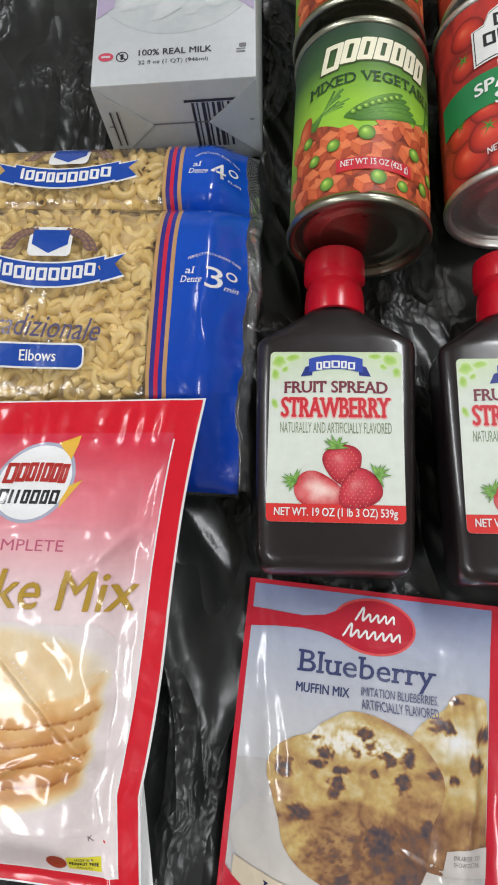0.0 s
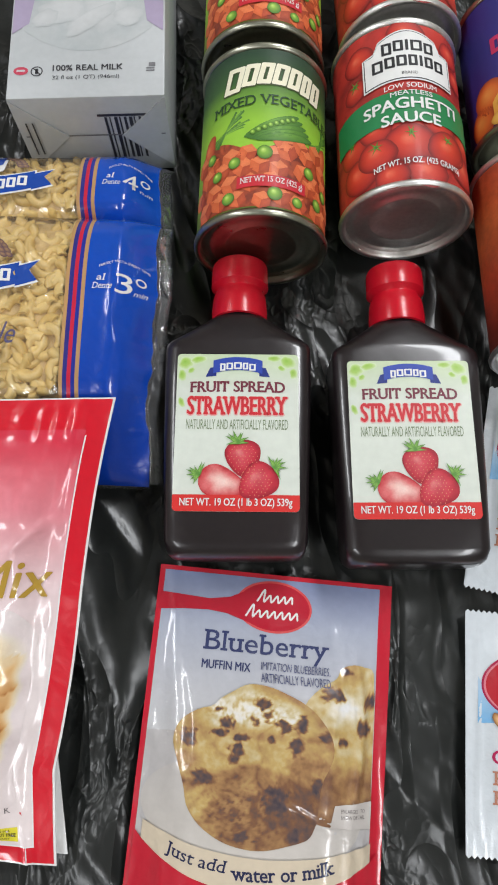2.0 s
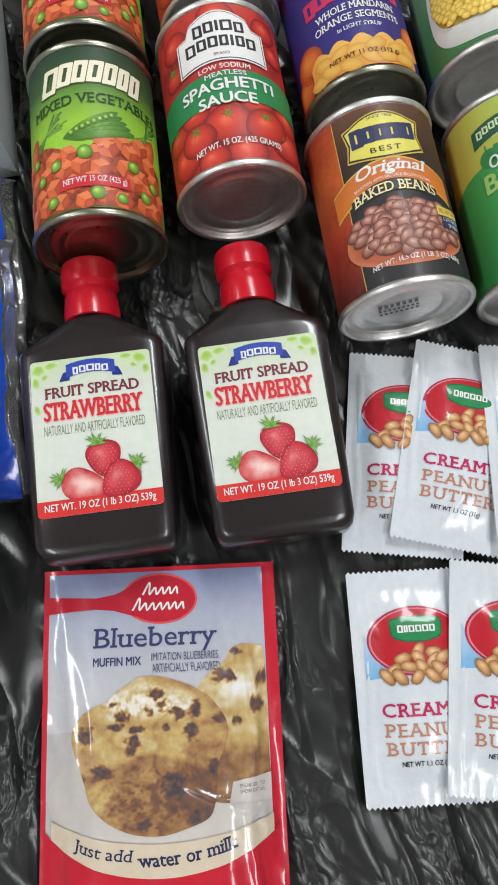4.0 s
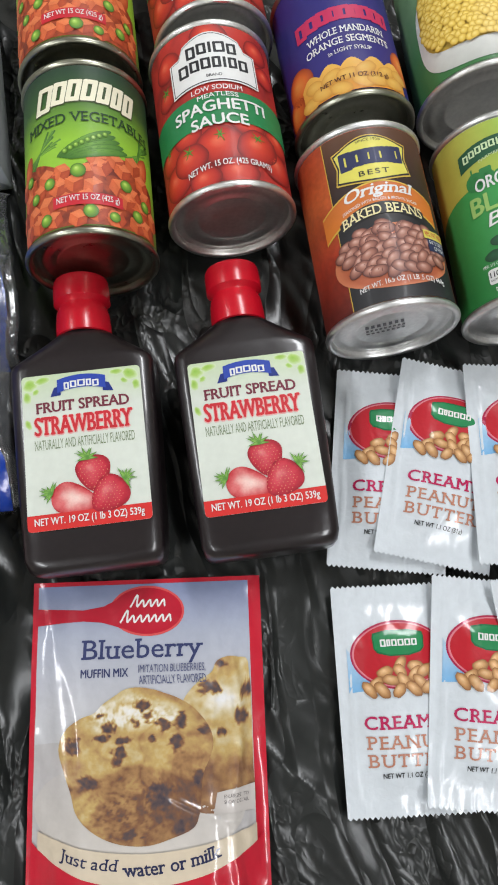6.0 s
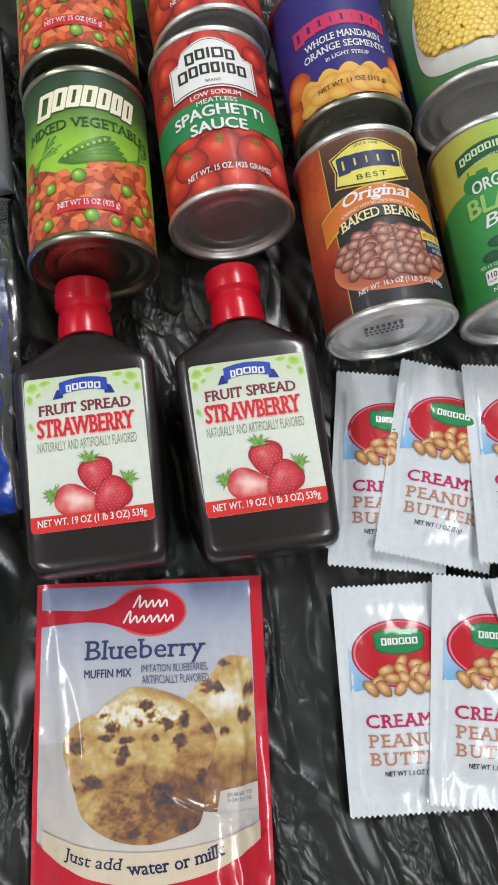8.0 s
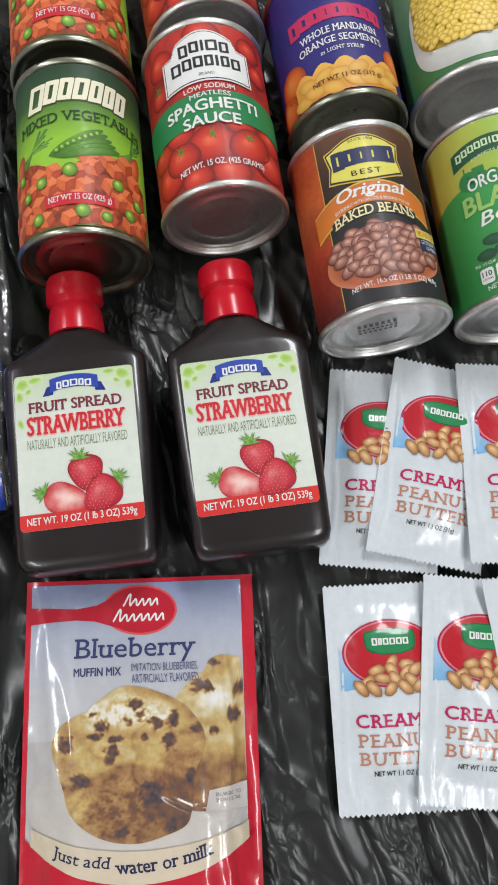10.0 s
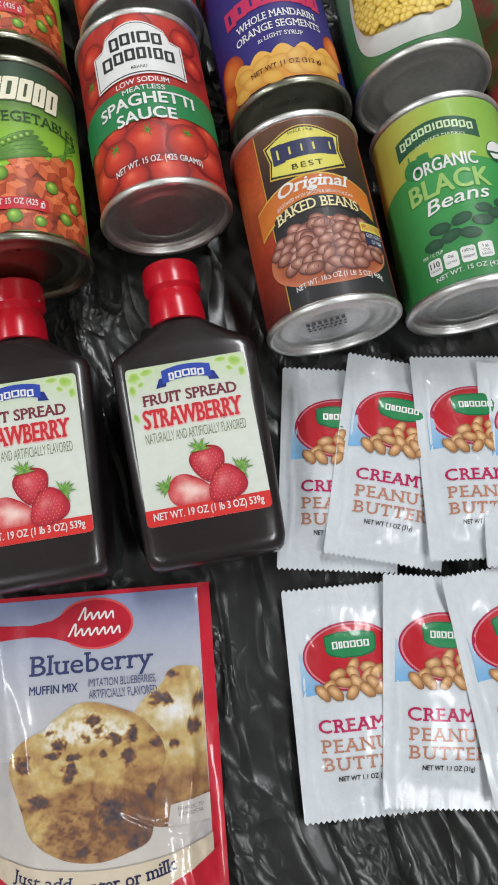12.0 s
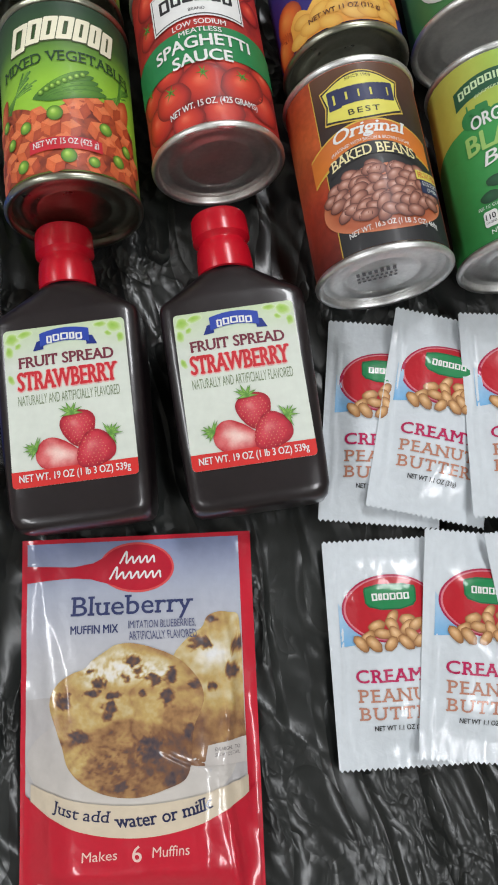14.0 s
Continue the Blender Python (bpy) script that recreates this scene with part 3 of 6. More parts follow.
def sauce_can(label, x, y, angle, u0, seed, z=0.0):
    R, L = 0.0381, 0.116
    t, wrap = can(label, x, y, angle, R, L, z, ink("tomato_field", kind="paper", along="noise", noise_scale=45, stops=[(0.3, (0.20, 0.012, 0.01)), (0.6, (0.50, 0.03, 0.02)), (1.0, (0.62, 0.07, 0.04))]), TIN)
    S = can_surface(R, u0)
    rng = random.Random(seed)
    toms, stems = Picture(S, 0.2, 5), Picture(S, 0.5)
    for k, (u, v, r) in enumerate(((-30, 94, 11), (-33, 74, 9), (31, 98, 10), (36, 82, 9), (0, 104, 12), (-38, 34, 11), (38, 36, 12), (-22, 40, 10), (16, 42, 11), (-34, 16, 13), (34, 17, 13), (-2, 28, 15), (20, 26, 14), (-22, 24, 12), (6, 9, 12), (-14, 8, 10))):
        toms.h = 0.2 + 0.02 * k
        toms.add(ellipse(u, v, r, r * 0.85, 32, rng.uniform(-20, 20), 0.04, k))
        if v < 60 and v > 20 and k % 2 == 1 or k in (1, 12):
            for i in range(6):
                a = i * 60 + rng.uniform(-12, 12)
                n = rng.uniform(3.5, 6)
                stems.h = 0.62
                stems.add([(u - 0.7 * math.sin(radians(a)), v + r * 0.45 + 0.7 * math.cos(radians(a))), (u + n * math.cos(radians(a)), v + r * 0.45 + n * math.sin(radians(a))),
                           (u + 0.7 * math.sin(radians(a)), v + r * 0.45 - 0.7 * math.cos(radians(a)))], (0, 0))
    toms.done("tomato_print", ink("tomato_print", kind="paper", along="ink", stops=TOMATO, amount=0.08), wrap)
    stems.done("stem_print", ink("leaf_print", kind="paper", along="ink", stops=LEAF), wrap)
    S = slid(S, 3, 4)
    print_on("green_band", shapes(rect(-52, 52, 32.5, 52.5, 0, 4)), S, 0.75, ink("band_green_print", (0.012, 0.20, 0.06)), wrap, (3, 0))
    def badge(k):
        return [(-26 - k, 61.5 - k), (-26 - k, 84 + k * 0.5), (-20, 85 + k), (-17, 92 + k)] + [(-17 + 34 * i / 12, 92 + k + 6.5 * math.sin(math.pi * i / 12)) for i in range(1, 12)] + \
               [(17, 92 + k), (20, 85 + k), (26 + k, 84 + k * 0.5), (26 + k, 61.5 - k)] + [(26 - 52 * i / 12, 61.5 - k + 3 * math.sin(math.pi * i / 12)) for i in range(1, 12)]
    print_on("badge_edge", shapes(badge(1.0)), S, 0.9, ink("white_print", WHITE), wrap, (3, 0))
    print_on("badge_line", shapes(badge(0.0)), S, 1.0, ink("black_print", BLACK), wrap, (3, 0))
    print_on("badge", shapes(badge(-0.6)), S, 1.1, ink("white_print", WHITE), wrap, (3, 0))
    print_on("wordmark_block", (bars(0, 85.5, 30, 8.4, (1, 1, 0.4, 1.2, 1), 0.16, 2.5) + bars(0, 74.5, 42, 8.4, (1.1, 1, 1, 0.9, 0.4, 0.9, 1), 0.16, 2.5)), S, 1.2, ink("black_print", BLACK), wrap, (3, 0))
    print_on("lettering", letters("BRAND", 0, 68.2, 9, 2.0), S, 1.2, ink("black_print", BLACK), wrap, (3, 0))
    print_on("lettering", merged(letters("LOW SODIUM", 0, 58.4, 30, 3.2, 0.015, 1.2), letters("MEATLESS", 0, 53.9, 24, 3.0, 0.015, 1.0),
                                 letters("SPAGHETTI", 0, 46.4, 56, 7.2, 0.03, 1.8), letters("SAUCE", -1, 38.0, 34, 7.0, 0.03, 1.0),
                                 letters("NET WT. 15 OZ. (425 GRAMS)", 1, 9.3, 50, 4.8, 0.012, 2.2)), S, 1.2, ink("white_print", WHITE), wrap, (3, 0))
    return t


def bean_can(label, x, y, angle, u0, z=0.0):
    R, L = 0.0381, 0.117
    t, wrap = can(label, x, y, angle, R, L, z, ink("bean_label", kind="paper", along="y", lo=0.004, hi=0.11, amount=0.25, scale=30, stops=[(0.0, (0.10, 0.012, 0.008)), (0.35, (0.34, 0.035, 0.012)), (0.7, (0.52, 0.10, 0.02)), (1.0, (0.34, 0.05, 0.015))]), BRIGHT_TIN)
    S = can_surface(R, u0)
    rng = random.Random(31)
    gold = ink("gold_print", (0.62, 0.42, 0.06))
    black = ink("black_print", BLACK)
    orange = ink("orange_print", kind="paper", along="y", lo=0.045, hi=0.11, stops=[(0.0, (0.68, 0.20, 0.02)), (0.5, (0.52, 0.13, 0.02)), (1.0, (0.20, 0.055, 0.018))])
    print_on("panel_edge", shapes(rect(-27.6, 42, 4.6, 112)), S, 0.12, gold, wrap, (3, 0))
    print_on("panel", shapes(rect(-27, 42, 4.6, 112)), S, 0.2, ink("dark_panel_print", kind="paper", along="y", lo=0.05, hi=0.115, stops=[(0.0, BLACK), (0.5, (0.03, 0.012, 0.008)), (1.0, (0.11, 0.045, 0.02))]), wrap, (3, 0))
    S = slid(S, 2.5, 4)
    print_on("banner_edge", shapes([(-36, 44), (-36, 60)] + [(-36 + 72 * i / 16, 60 + 11 * math.sin(math.pi * i / 16)) for i in range(1, 16)] + [(36, 60), (36, 44)] + [(36 - 72 * i / 16, 44 + 11 * math.sin(math.pi * i / 16)) for i in range(1, 16)]), S, 0.3, gold, wrap, (3, 0))
    print_on("banner", shapes([(-36, 45), (-36, 59)] + [(-36 + 72 * i / 16, 59 + 11 * math.sin(math.pi * i / 16)) for i in range(1, 16)] + [(36, 59), (36, 45)] + [(36 - 72 * i / 16, 45 + 11.5 * math.sin(math.pi * i / 16)) for i in range(1, 16)]), S, 0.4, orange, wrap, (3, 0))
    print_on("name_band", shapes(rect(-25, 25, 44, 51, 0, 6.5)), S, 0.5, black, wrap, (3, 0))
    def plate(k):
        return [(-21 - k, 75 - k), (-19 - k, 84), (-21 - k, 93 + k)] + [(-17 + 34 * i / 10, 94.5 + k + 5.5 * math.sin(math.pi * i / 10)) for i in range(11)] + [(21 + k, 93 + k), (19 + k, 84), (21 + k, 75 - k)] + [(13 - 26 * i / 10, 73 - k - 1.5 * math.sin(math.pi * i / 10)) for i in range(11)]
    print_on("badge_edge", shapes(plate(1.3)), S, 0.55, gold, wrap, (3, 0))
    print_on("badge_line", shapes(plate(0.5)), S, 0.65, black, wrap, (3, 0))
    print_on("badge", shapes(plate(-0.5)), S, 0.75, ink("yellow_print", (0.66, 0.60, 0.10)), wrap, (3, 0))
    print_on("wordmark_block", bars(0, 86.5, 35, 10, (1, 1, 0.95, 1, 0.3, 0.95), 0.16, 0.5, 0, 0.1, 0.6), S, 0.85, ink("navy_print", (0.02, 0.025, 0.08)), wrap, (3, 0))
    print_on("lettering", merged(letters("SINCE 1908", 0, 97, 14, 1.8, 0, 0.8), letters("BEST", 0, 76.5, 17, 3.4, 0.01, 0, spacing=1.25)), S, 0.85, black, wrap, (3, 0))
    print_on("lettering", letters("Original", 0, 62.8, 40, 9.6, 0.018, 2.2, 0, 0.28, serif=0.05), S, 0.6, ink("white_print", WHITE), wrap, (3, 0))
    print_on("lettering", letters("SEASONED WITH BACON & BROWN SUGAR", 0, 55.6, 44, 1.8, 0, 3.6), S, 0.6, ink("white_print", WHITE), wrap, (3, 0))
    print_on("lettering", letters("BAKED BEANS", 0, 49.6, 47, 5.8, 0.012, 3.8, serif=0.07), S, 0.62, ink("pale_gold_print", (0.74, 0.66, 0.36)), wrap, (3, 0))
    bowl = Picture(S, 0.45, 5)
    bowl.add(ellipse(2, 26.5, 36, 18, 48), (0, -0.5))
    bowl.done("bowl_print", ink("bowl_print", kind="paper", along="ink", stops=[(0.0, (0.30, 0.08, 0.04)), (0.8, (0.42, 0.10, 0.04)), (1.0, (0.55, 0.18, 0.08))]), wrap)
    beans = Picture(S, 0.6)
    k = 0
    for u, v in scatter(-30, 34, 15, 45, 5.7, rng, 0.28):
        if ((u - 2) / 31.5) ** 2 + ((v - 30) / 14.5) ** 2 < 1:
            k += 1
            beans.h = 0.55 + 0.006 * k
            beans.add(ellipse(u, v, 5.4, 3.4, 18, rng.uniform(-30, 50), 0.05, k), (-0.2, 0.35))
    beans.done("bean_print", ink("bean_print", kind="paper", along="ink", stops=[(0.0, (0.60, 0.37, 0.30)), (0.4, (0.38, 0.17, 0.12)), (0.8, (0.20, 0.07, 0.05)), (1.0, (0.07, 0.02, 0.015))], amount=0.1), wrap)
    print_on("flash", shapes(rect(21, 38, 35.5, 40.5)), S, 1.2, ink("yellow_print", (0.66, 0.60, 0.10)), wrap, (3, 0))
    print_on("flash", shapes(rect(23, 38, 28, 35.4)), S, 1.15, ink("navy_print", (0.02, 0.025, 0.08)), wrap, (3, 0))
    print_on("lettering", letters("98% FAT FREE", 29.5, 38, 15, 3.2), S, 1.3, ink("red_print", RED), wrap, (3, 0))
    print_on("lettering", merged(letters("GOOD SOURCE", 30.5, 33.4, 13, 2.2), letters("OF FIBER", 31.5, 30, 9, 2.2)), S, 1.3, ink("white_print", WHITE), wrap, (3, 0))
    print_on("lettering", letters("NET WT. 16.5 OZ (1 LB .5 OZ) 468g", 4, 10.2, 50, 3.8, 0.008, 2.0), S, 0.6, ink("white_print", WHITE), wrap, (3, 0))
    # stamped code on the end, as plain bars
    loops = []
    for row, (n, hh) in enumerate(((7, 4.5), (9, 2.2), (8, 2.2))):
        for i in range(n):
            loops.append(rect(-12 + i * 24 / n, -12 + i * 24 / n + 14 / n, 4 - row * 4.4, 4 - row * 4.4 + hh))
    bm = shapes(*loops)
    for p in bm.verts:
        a = radians(14)
        q = (p.co.x * math.cos(a) - p.co.y * math.sin(a) - 3, p.co.x * math.sin(a) + p.co.y * math.cos(a))
        p.co = (q[0] / 1000, 0.0042, R + 0.0015 + q[1] / 1000)
    part("stamped_code", bm, ink("stamp_grey", (0.10, 0.10, 0.11)), t, "dark stamped code on the can end")
    return t


def black_bean_can(label, x, y, angle, u0, z=0.0):
    R, L = 0.0381, 0.117
    t, wrap = can(label, x, y, angle, R, L, z, ink("leaf_green_label", kind="paper", along="y", lo=0.004, hi=0.109,
                  stops=[(0.0, (0.018, 0.19, 0.04)), (0.6, (0.035, 0.28, 0.06)), (1.0, (0.035, 0.28, 0.06))]), BRIGHT_TIN)
    S = can_surface(R, u0)
    white = ink("white_print", WHITE)
    deep = ink("deep_green_print", (0.008, 0.075, 0.03))
    print_on("field", shapes([(-55, 112.4), (-55, 62)] + [(-55 + 110 * i / 24, 62 + 14 * math.sin(math.pi * i / 24) ** 0.7) for i in range(1, 24)] + [(55, 62), (55, 112.4)]), S, 0.12,
             ink("lime_print", kind="paper", along="x", lo=-0.034, hi=0.02, stops=[(0.0, (0.42, 0.40, 0.06)), (0.5, (0.28, 0.45, 0.06)), (1.0, (0.22, 0.42, 0.06))]), wrap, (3, 0))
    print_on("tractor_print", shapes(ellipse(-16, 77, 6, 6), rect(-20, -5, 74, 80, 1), rect(-13, -6, 79, 84, 1), ellipse(-2, 76, 4, 4), rect(-18, -17, 79, 86)), S, 0.2, ink("hill_green_print", (0.02, 0.19, 0.045)), wrap, (3, 0))
    print_on("badge", shapes(rect(-24, 24, 86, 97.5, 0, 4.5)), S, 0.25, deep, wrap, (3, 0))
    print_on("wordmark_block", bars(0, 93.2, 42, 5, (1, 1, 1, 1, 1, 0.5, 1, 1, 1, 1, 1), 0.16, 4.2), S, 0.35, ink("pale_green_print", (0.55, 0.68, 0.40)), wrap, (3, 0))
    print_on("lettering", letters("FARMERS MARKET", 2, 88.6, 28, 1.8, 0, 2.4), S, 0.35, ink("pale_green_print", (0.55, 0.68, 0.40)), wrap, (3, 0))
    print_on("lettering", letters("ORGANIC", 1, 73.5, 36, 8.0, 0.02, 1.0), S, 0.4, white, wrap, (3, 0))
    print_on("lettering", letters("BLACK", 1, 61.5, 46, 12.0, 0.03, 1.0), S, 0.4, ink("lime_letter_print", (0.30, 0.50, 0.13)), wrap, (3, 0))
    print_on("lettering", letters("Beans", 4, 51.5, 34, 8.0, 0.012, 0.8, 4, 0.3), S, 0.5, white, wrap, (3, 0))
    pic = Picture(S, 0.2)
    for i, (u, v, r) in enumerate(((-14, 29, 6), (-4, 31, 6), (6, 30, 6), (-9, 37, 6), (3, 39, 6), (14, 36, 6), (23, 39, 6), (33, 37, 6), (27, 45, 5), (16, 43, 5))):
        pic.add(ellipse(u, v, r, r * 0.55, 20, 15 * math.sin(i * 2), 0.05, i), lift=0.02 * i)
    pic.done("bean_print", ink("black_bean_print", kind="paper", along="ink", stops=[(0.0, (0.012, 0.09, 0.035)), (1.0, (0.005, 0.045, 0.018))]), wrap)
    print_on("seal_edge", shapes(ellipse(33, 78, 7, 7, 32)), S, 0.3, deep, wrap, (3, 0))
    print_on("seal", merged(shapes(ellipse(33, 78, 6.4, 6.4, 32)[:17]), shapes([(29.6, 73.4), (36.4, 73.4), (38, 76.6), (28, 76.6)])), S, 0.4, white, wrap, (3, 0))
    loops = [rect(-20 + 9.2 * i, -12.2 + 9.2 * i, 12.5 + 0.6 * i, 21.5 + 0.6 * i, 1.6) for i in range(4)]
    print_on("fact_tag", shapes(*loops), S, 0.35, white, wrap, (3, 0))
    black = ink("black_print", BLACK)
    print_on("lettering", merged(letters("110", -16.1, 18.2, 5.6, 3.4, 0.02), letters("CALORIES", -16.1, 15, 6, 1.2), letters("0g", -6.9, 19.6, 3, 2), letters("SAT FAT", -6.9, 16.2, 5.6, 1.4),
                                 letters("130mg", 2.3, 20.2, 5.8, 2), letters("SODIUM", 2.3, 16.8, 5.6, 1.4), letters("1g", 11.5, 20.8, 3, 2), letters("TOTAL", 11.5, 18.2, 4.6, 1.3), letters("SUGARS", 11.5, 16.2, 5.4, 1.3)), S, 0.45, black, wrap, (3, 0))
    print_on("lettering", merged(letters("PER 1/2 CUP", -16, 24, 12, 1.8), letters("NET WT. 15 OZ (425g)", 2, 8.8, 38, 3.4, 0.005, 1.5)), S, 0.45, white, wrap, (3, 0))
    return t


def mandarin_can(label, x, y, angle, u0, z=0.0):
    R, L = 0.0372, 0.100
    t, wrap = can(label, x, y, angle, R, L, z, ink("violet_blue_label", (0.022, 0.016, 0.16)), DARK_TIN)
    S = can_surface(R, u0)
    rng = random.Random(5)
    pic = Picture(S, 0.2, 5)
    for u, v, r in ((-36, 26, 12), (40, 28, 12), (-44, 12, 11)):
        pic.add(ellipse(u, v, r, r * 0.95, 32))
    pic.done("orange_fruit_print", ink("orange_fruit_print", kind="paper", along="ink", stops=[(0.0, (0.75, 0.30, 0.06)), (0.6, (0.62, 0.13, 0.02)), (1.0, (0.30, 0.04, 0.01))]), wrap)
    top = [(-34 + 68 * i / 30, 20 + 4.5 * abs(math.sin(i * math.pi / 6)) + 3 * math.sin(math.pi * i / 30)) for i in range(31)]
    print_on("segment_field", shapes([(-34, 4.6)] + top + [(34, 4.6)]), S, 0.5, ink("segment_yellow_print", kind="paper", along="y", lo=0.004, hi=0.028, stops=[(0.0, (0.62, 0.24, 0.02)), (1.0, (0.72, 0.42, 0.08))]), wrap, (3, 0))
    seg = Picture(S, 0.6, 4)
    for i, (u, v) in enumerate(scatter(-30, 32, 5, 24, 11, rng, 0.15)):
        if v < 19:
            seg.add(ellipse(u, v + 2, 7, 4.4, 22, rng.uniform(-25, 25), 0.05, i), lift=0.01 * i)
    seg.done("orange_segment_print", ink("segment_print", kind="paper", along="ink", stops=[(0.0, (0.70, 0.42, 0.09)), (0.7, (0.64, 0.34, 0.055)), (1.0, (0.55, 0.25, 0.035))]), wrap)
    white = ink("white_print", WHITE)
    print_on("lettering", letters("NET WT 11 OZ (312 g)", 0, 13.0, 42, 4.2, 0.012, 0.8), S, 0.95, ink("brown_print", (0.10, 0.03, 0.01)), wrap, (3, 0))
    print_on("lettering", merged(letters("WHOLE MANDARIN", 1, 47, 50, 5.0, 0.012, 1.8, serif=0.06), letters("ORANGE SEGMENTS", 1, 39.5, 54, 5.0, 0.012, 1.8, serif=0.06), letters("in LIGHT SYRUP", 1, 33.4, 27, 2.8, 0.006, 1.0, serif=0.05)), S, 0.3, white, wrap, (3, 0))
    print_on("wordmark_block", bars(1, 58, 62, 10, (1.1, 1.1, 1, 0.9, 1, 0.8, 1, 0.9, 0.9), 0.16, 3, 0, 0.1, 0.5), S, 0.3, ink("magenta_print", (0.50, 0.02, 0.09)), wrap, (3, 0))
    return t


def corn_can(label, x, y, angle, u0, z=0.0):
    R, L = 0.0405, 0.112
    t, wrap = can(label, x, y, angle, R, L, z, ink("corn_label", kind="paper", along="y", lo=0.004, hi=0.07,
                  stops=[(0.0, (0.035, 0.15, 0.04)), (0.5, (0.07, 0.22, 0.08)), (1.0, (0.16, 0.30, 0.15))]), TIN)
    S = slid(can_surface(R, u0), -4, 0)
    rng = random.Random(8)
    print_on("bowl_print", shapes(squarish(0, 46, 35, 35, 3.0)), S, 0.3, ink("bowl_white_print", kind="paper", along="y", lo=0.006, hi=0.03, stops=[(0.0, (0.46, 0.47, 0.43)), (1.0, (0.66, 0.66, 0.62))]), wrap, (3, 0))
    print_on("kernel_field", shapes(squarish(0, 55, 31.5, 29.5, 3.4)), S, 0.42, ink("corn_gold_print", (0.45, 0.30, 0.04)), wrap, (3, 0))
    pic = Picture(S, 0.5)
    for i, (u, v) in enumerate(scatter(-31, 31, 25, 84, 4.0, rng, 0.3)):
        if abs(u / 30.5) ** 3.4 + abs((v - 55) / 28.5) ** 3.4 < 1:
            pic.add(ellipse(u, v, 2.9, 2.4, 12, rng.uniform(0, 180), 0.05, i), lift=0.004 * i)
    pic.done("corn_print", ink("corn_print", kind="paper", along="ink", stops=[(0.0, (0.80, 0.64, 0.20)), (0.6, (0.72, 0.50, 0.08)), (1.0, (0.52, 0.31, 0.03))]), wrap)
    return t


vegetable_can("mixed vegetables can with green label, lying on black plastic", 0.059, 0.2245, -7.0, 4, 3)
vegetable_can("mixed vegetables can lying behind another like it", 0.073, 0.352, -6.0, 3, 4)
sauce_can("spaghetti sauce can with red tomato label, lying on black plastic", 0.147, 0.2345, -4.8, 0, 6)
sauce_can("spaghetti sauce can lying behind another like it", 0.163, 0.362, -3.0, 0, 7)
bean_can("baked beans can with brown and orange label, lying on its side", 0.2225, 0.1430, -4.6, -2)
black_bean_can("black beans can with bright green label, lying on its side", 0.3045, 0.1335, -7.0, -14)
mandarin_can("mandarin orange can, blue and yellow label, behind baked beans", 0.2365, 0.2785, -4.0, -3)
corn_can("larger green can with a bowl of yellow corn on its label", 0.3205, 0.2765, -7.0, -14)


# ---- squeeze bottles of fruit spread ----
def jam_dark():
    m, nt, b = nodes_of("dark_fruit_spread")
    tc = nt.nodes.new("ShaderNodeTexCoord")
    c = nt.nodes.new("ShaderNodeRGB")
    c.outputs[0].default_value = (0.013, 0.009, 0.010, 1)
    nt.links.new(mottled(nt, c.outputs[0], tc.outputs["Object"], 0.2, 30), b.inputs["Base Color"])
    b.inputs["Roughness"].default_value = 0.3
    b.inputs["Coat Weight"].default_value = 0.4
    b.inputs["Coat Roughness"].default_value = 0.06
    b.inputs["Specular IOR Level"].default_value = 0.5
    bumps(nt, b, ((28, 0.12, 0.004), (150, 0.05, 0.001)), tc.outputs["Object"])
    return m


JAM = jam_dark()
CAP = ink("red_cap", (0.50, 0.006, 0.018), "plain", 0.06, 40, rough=0.24)


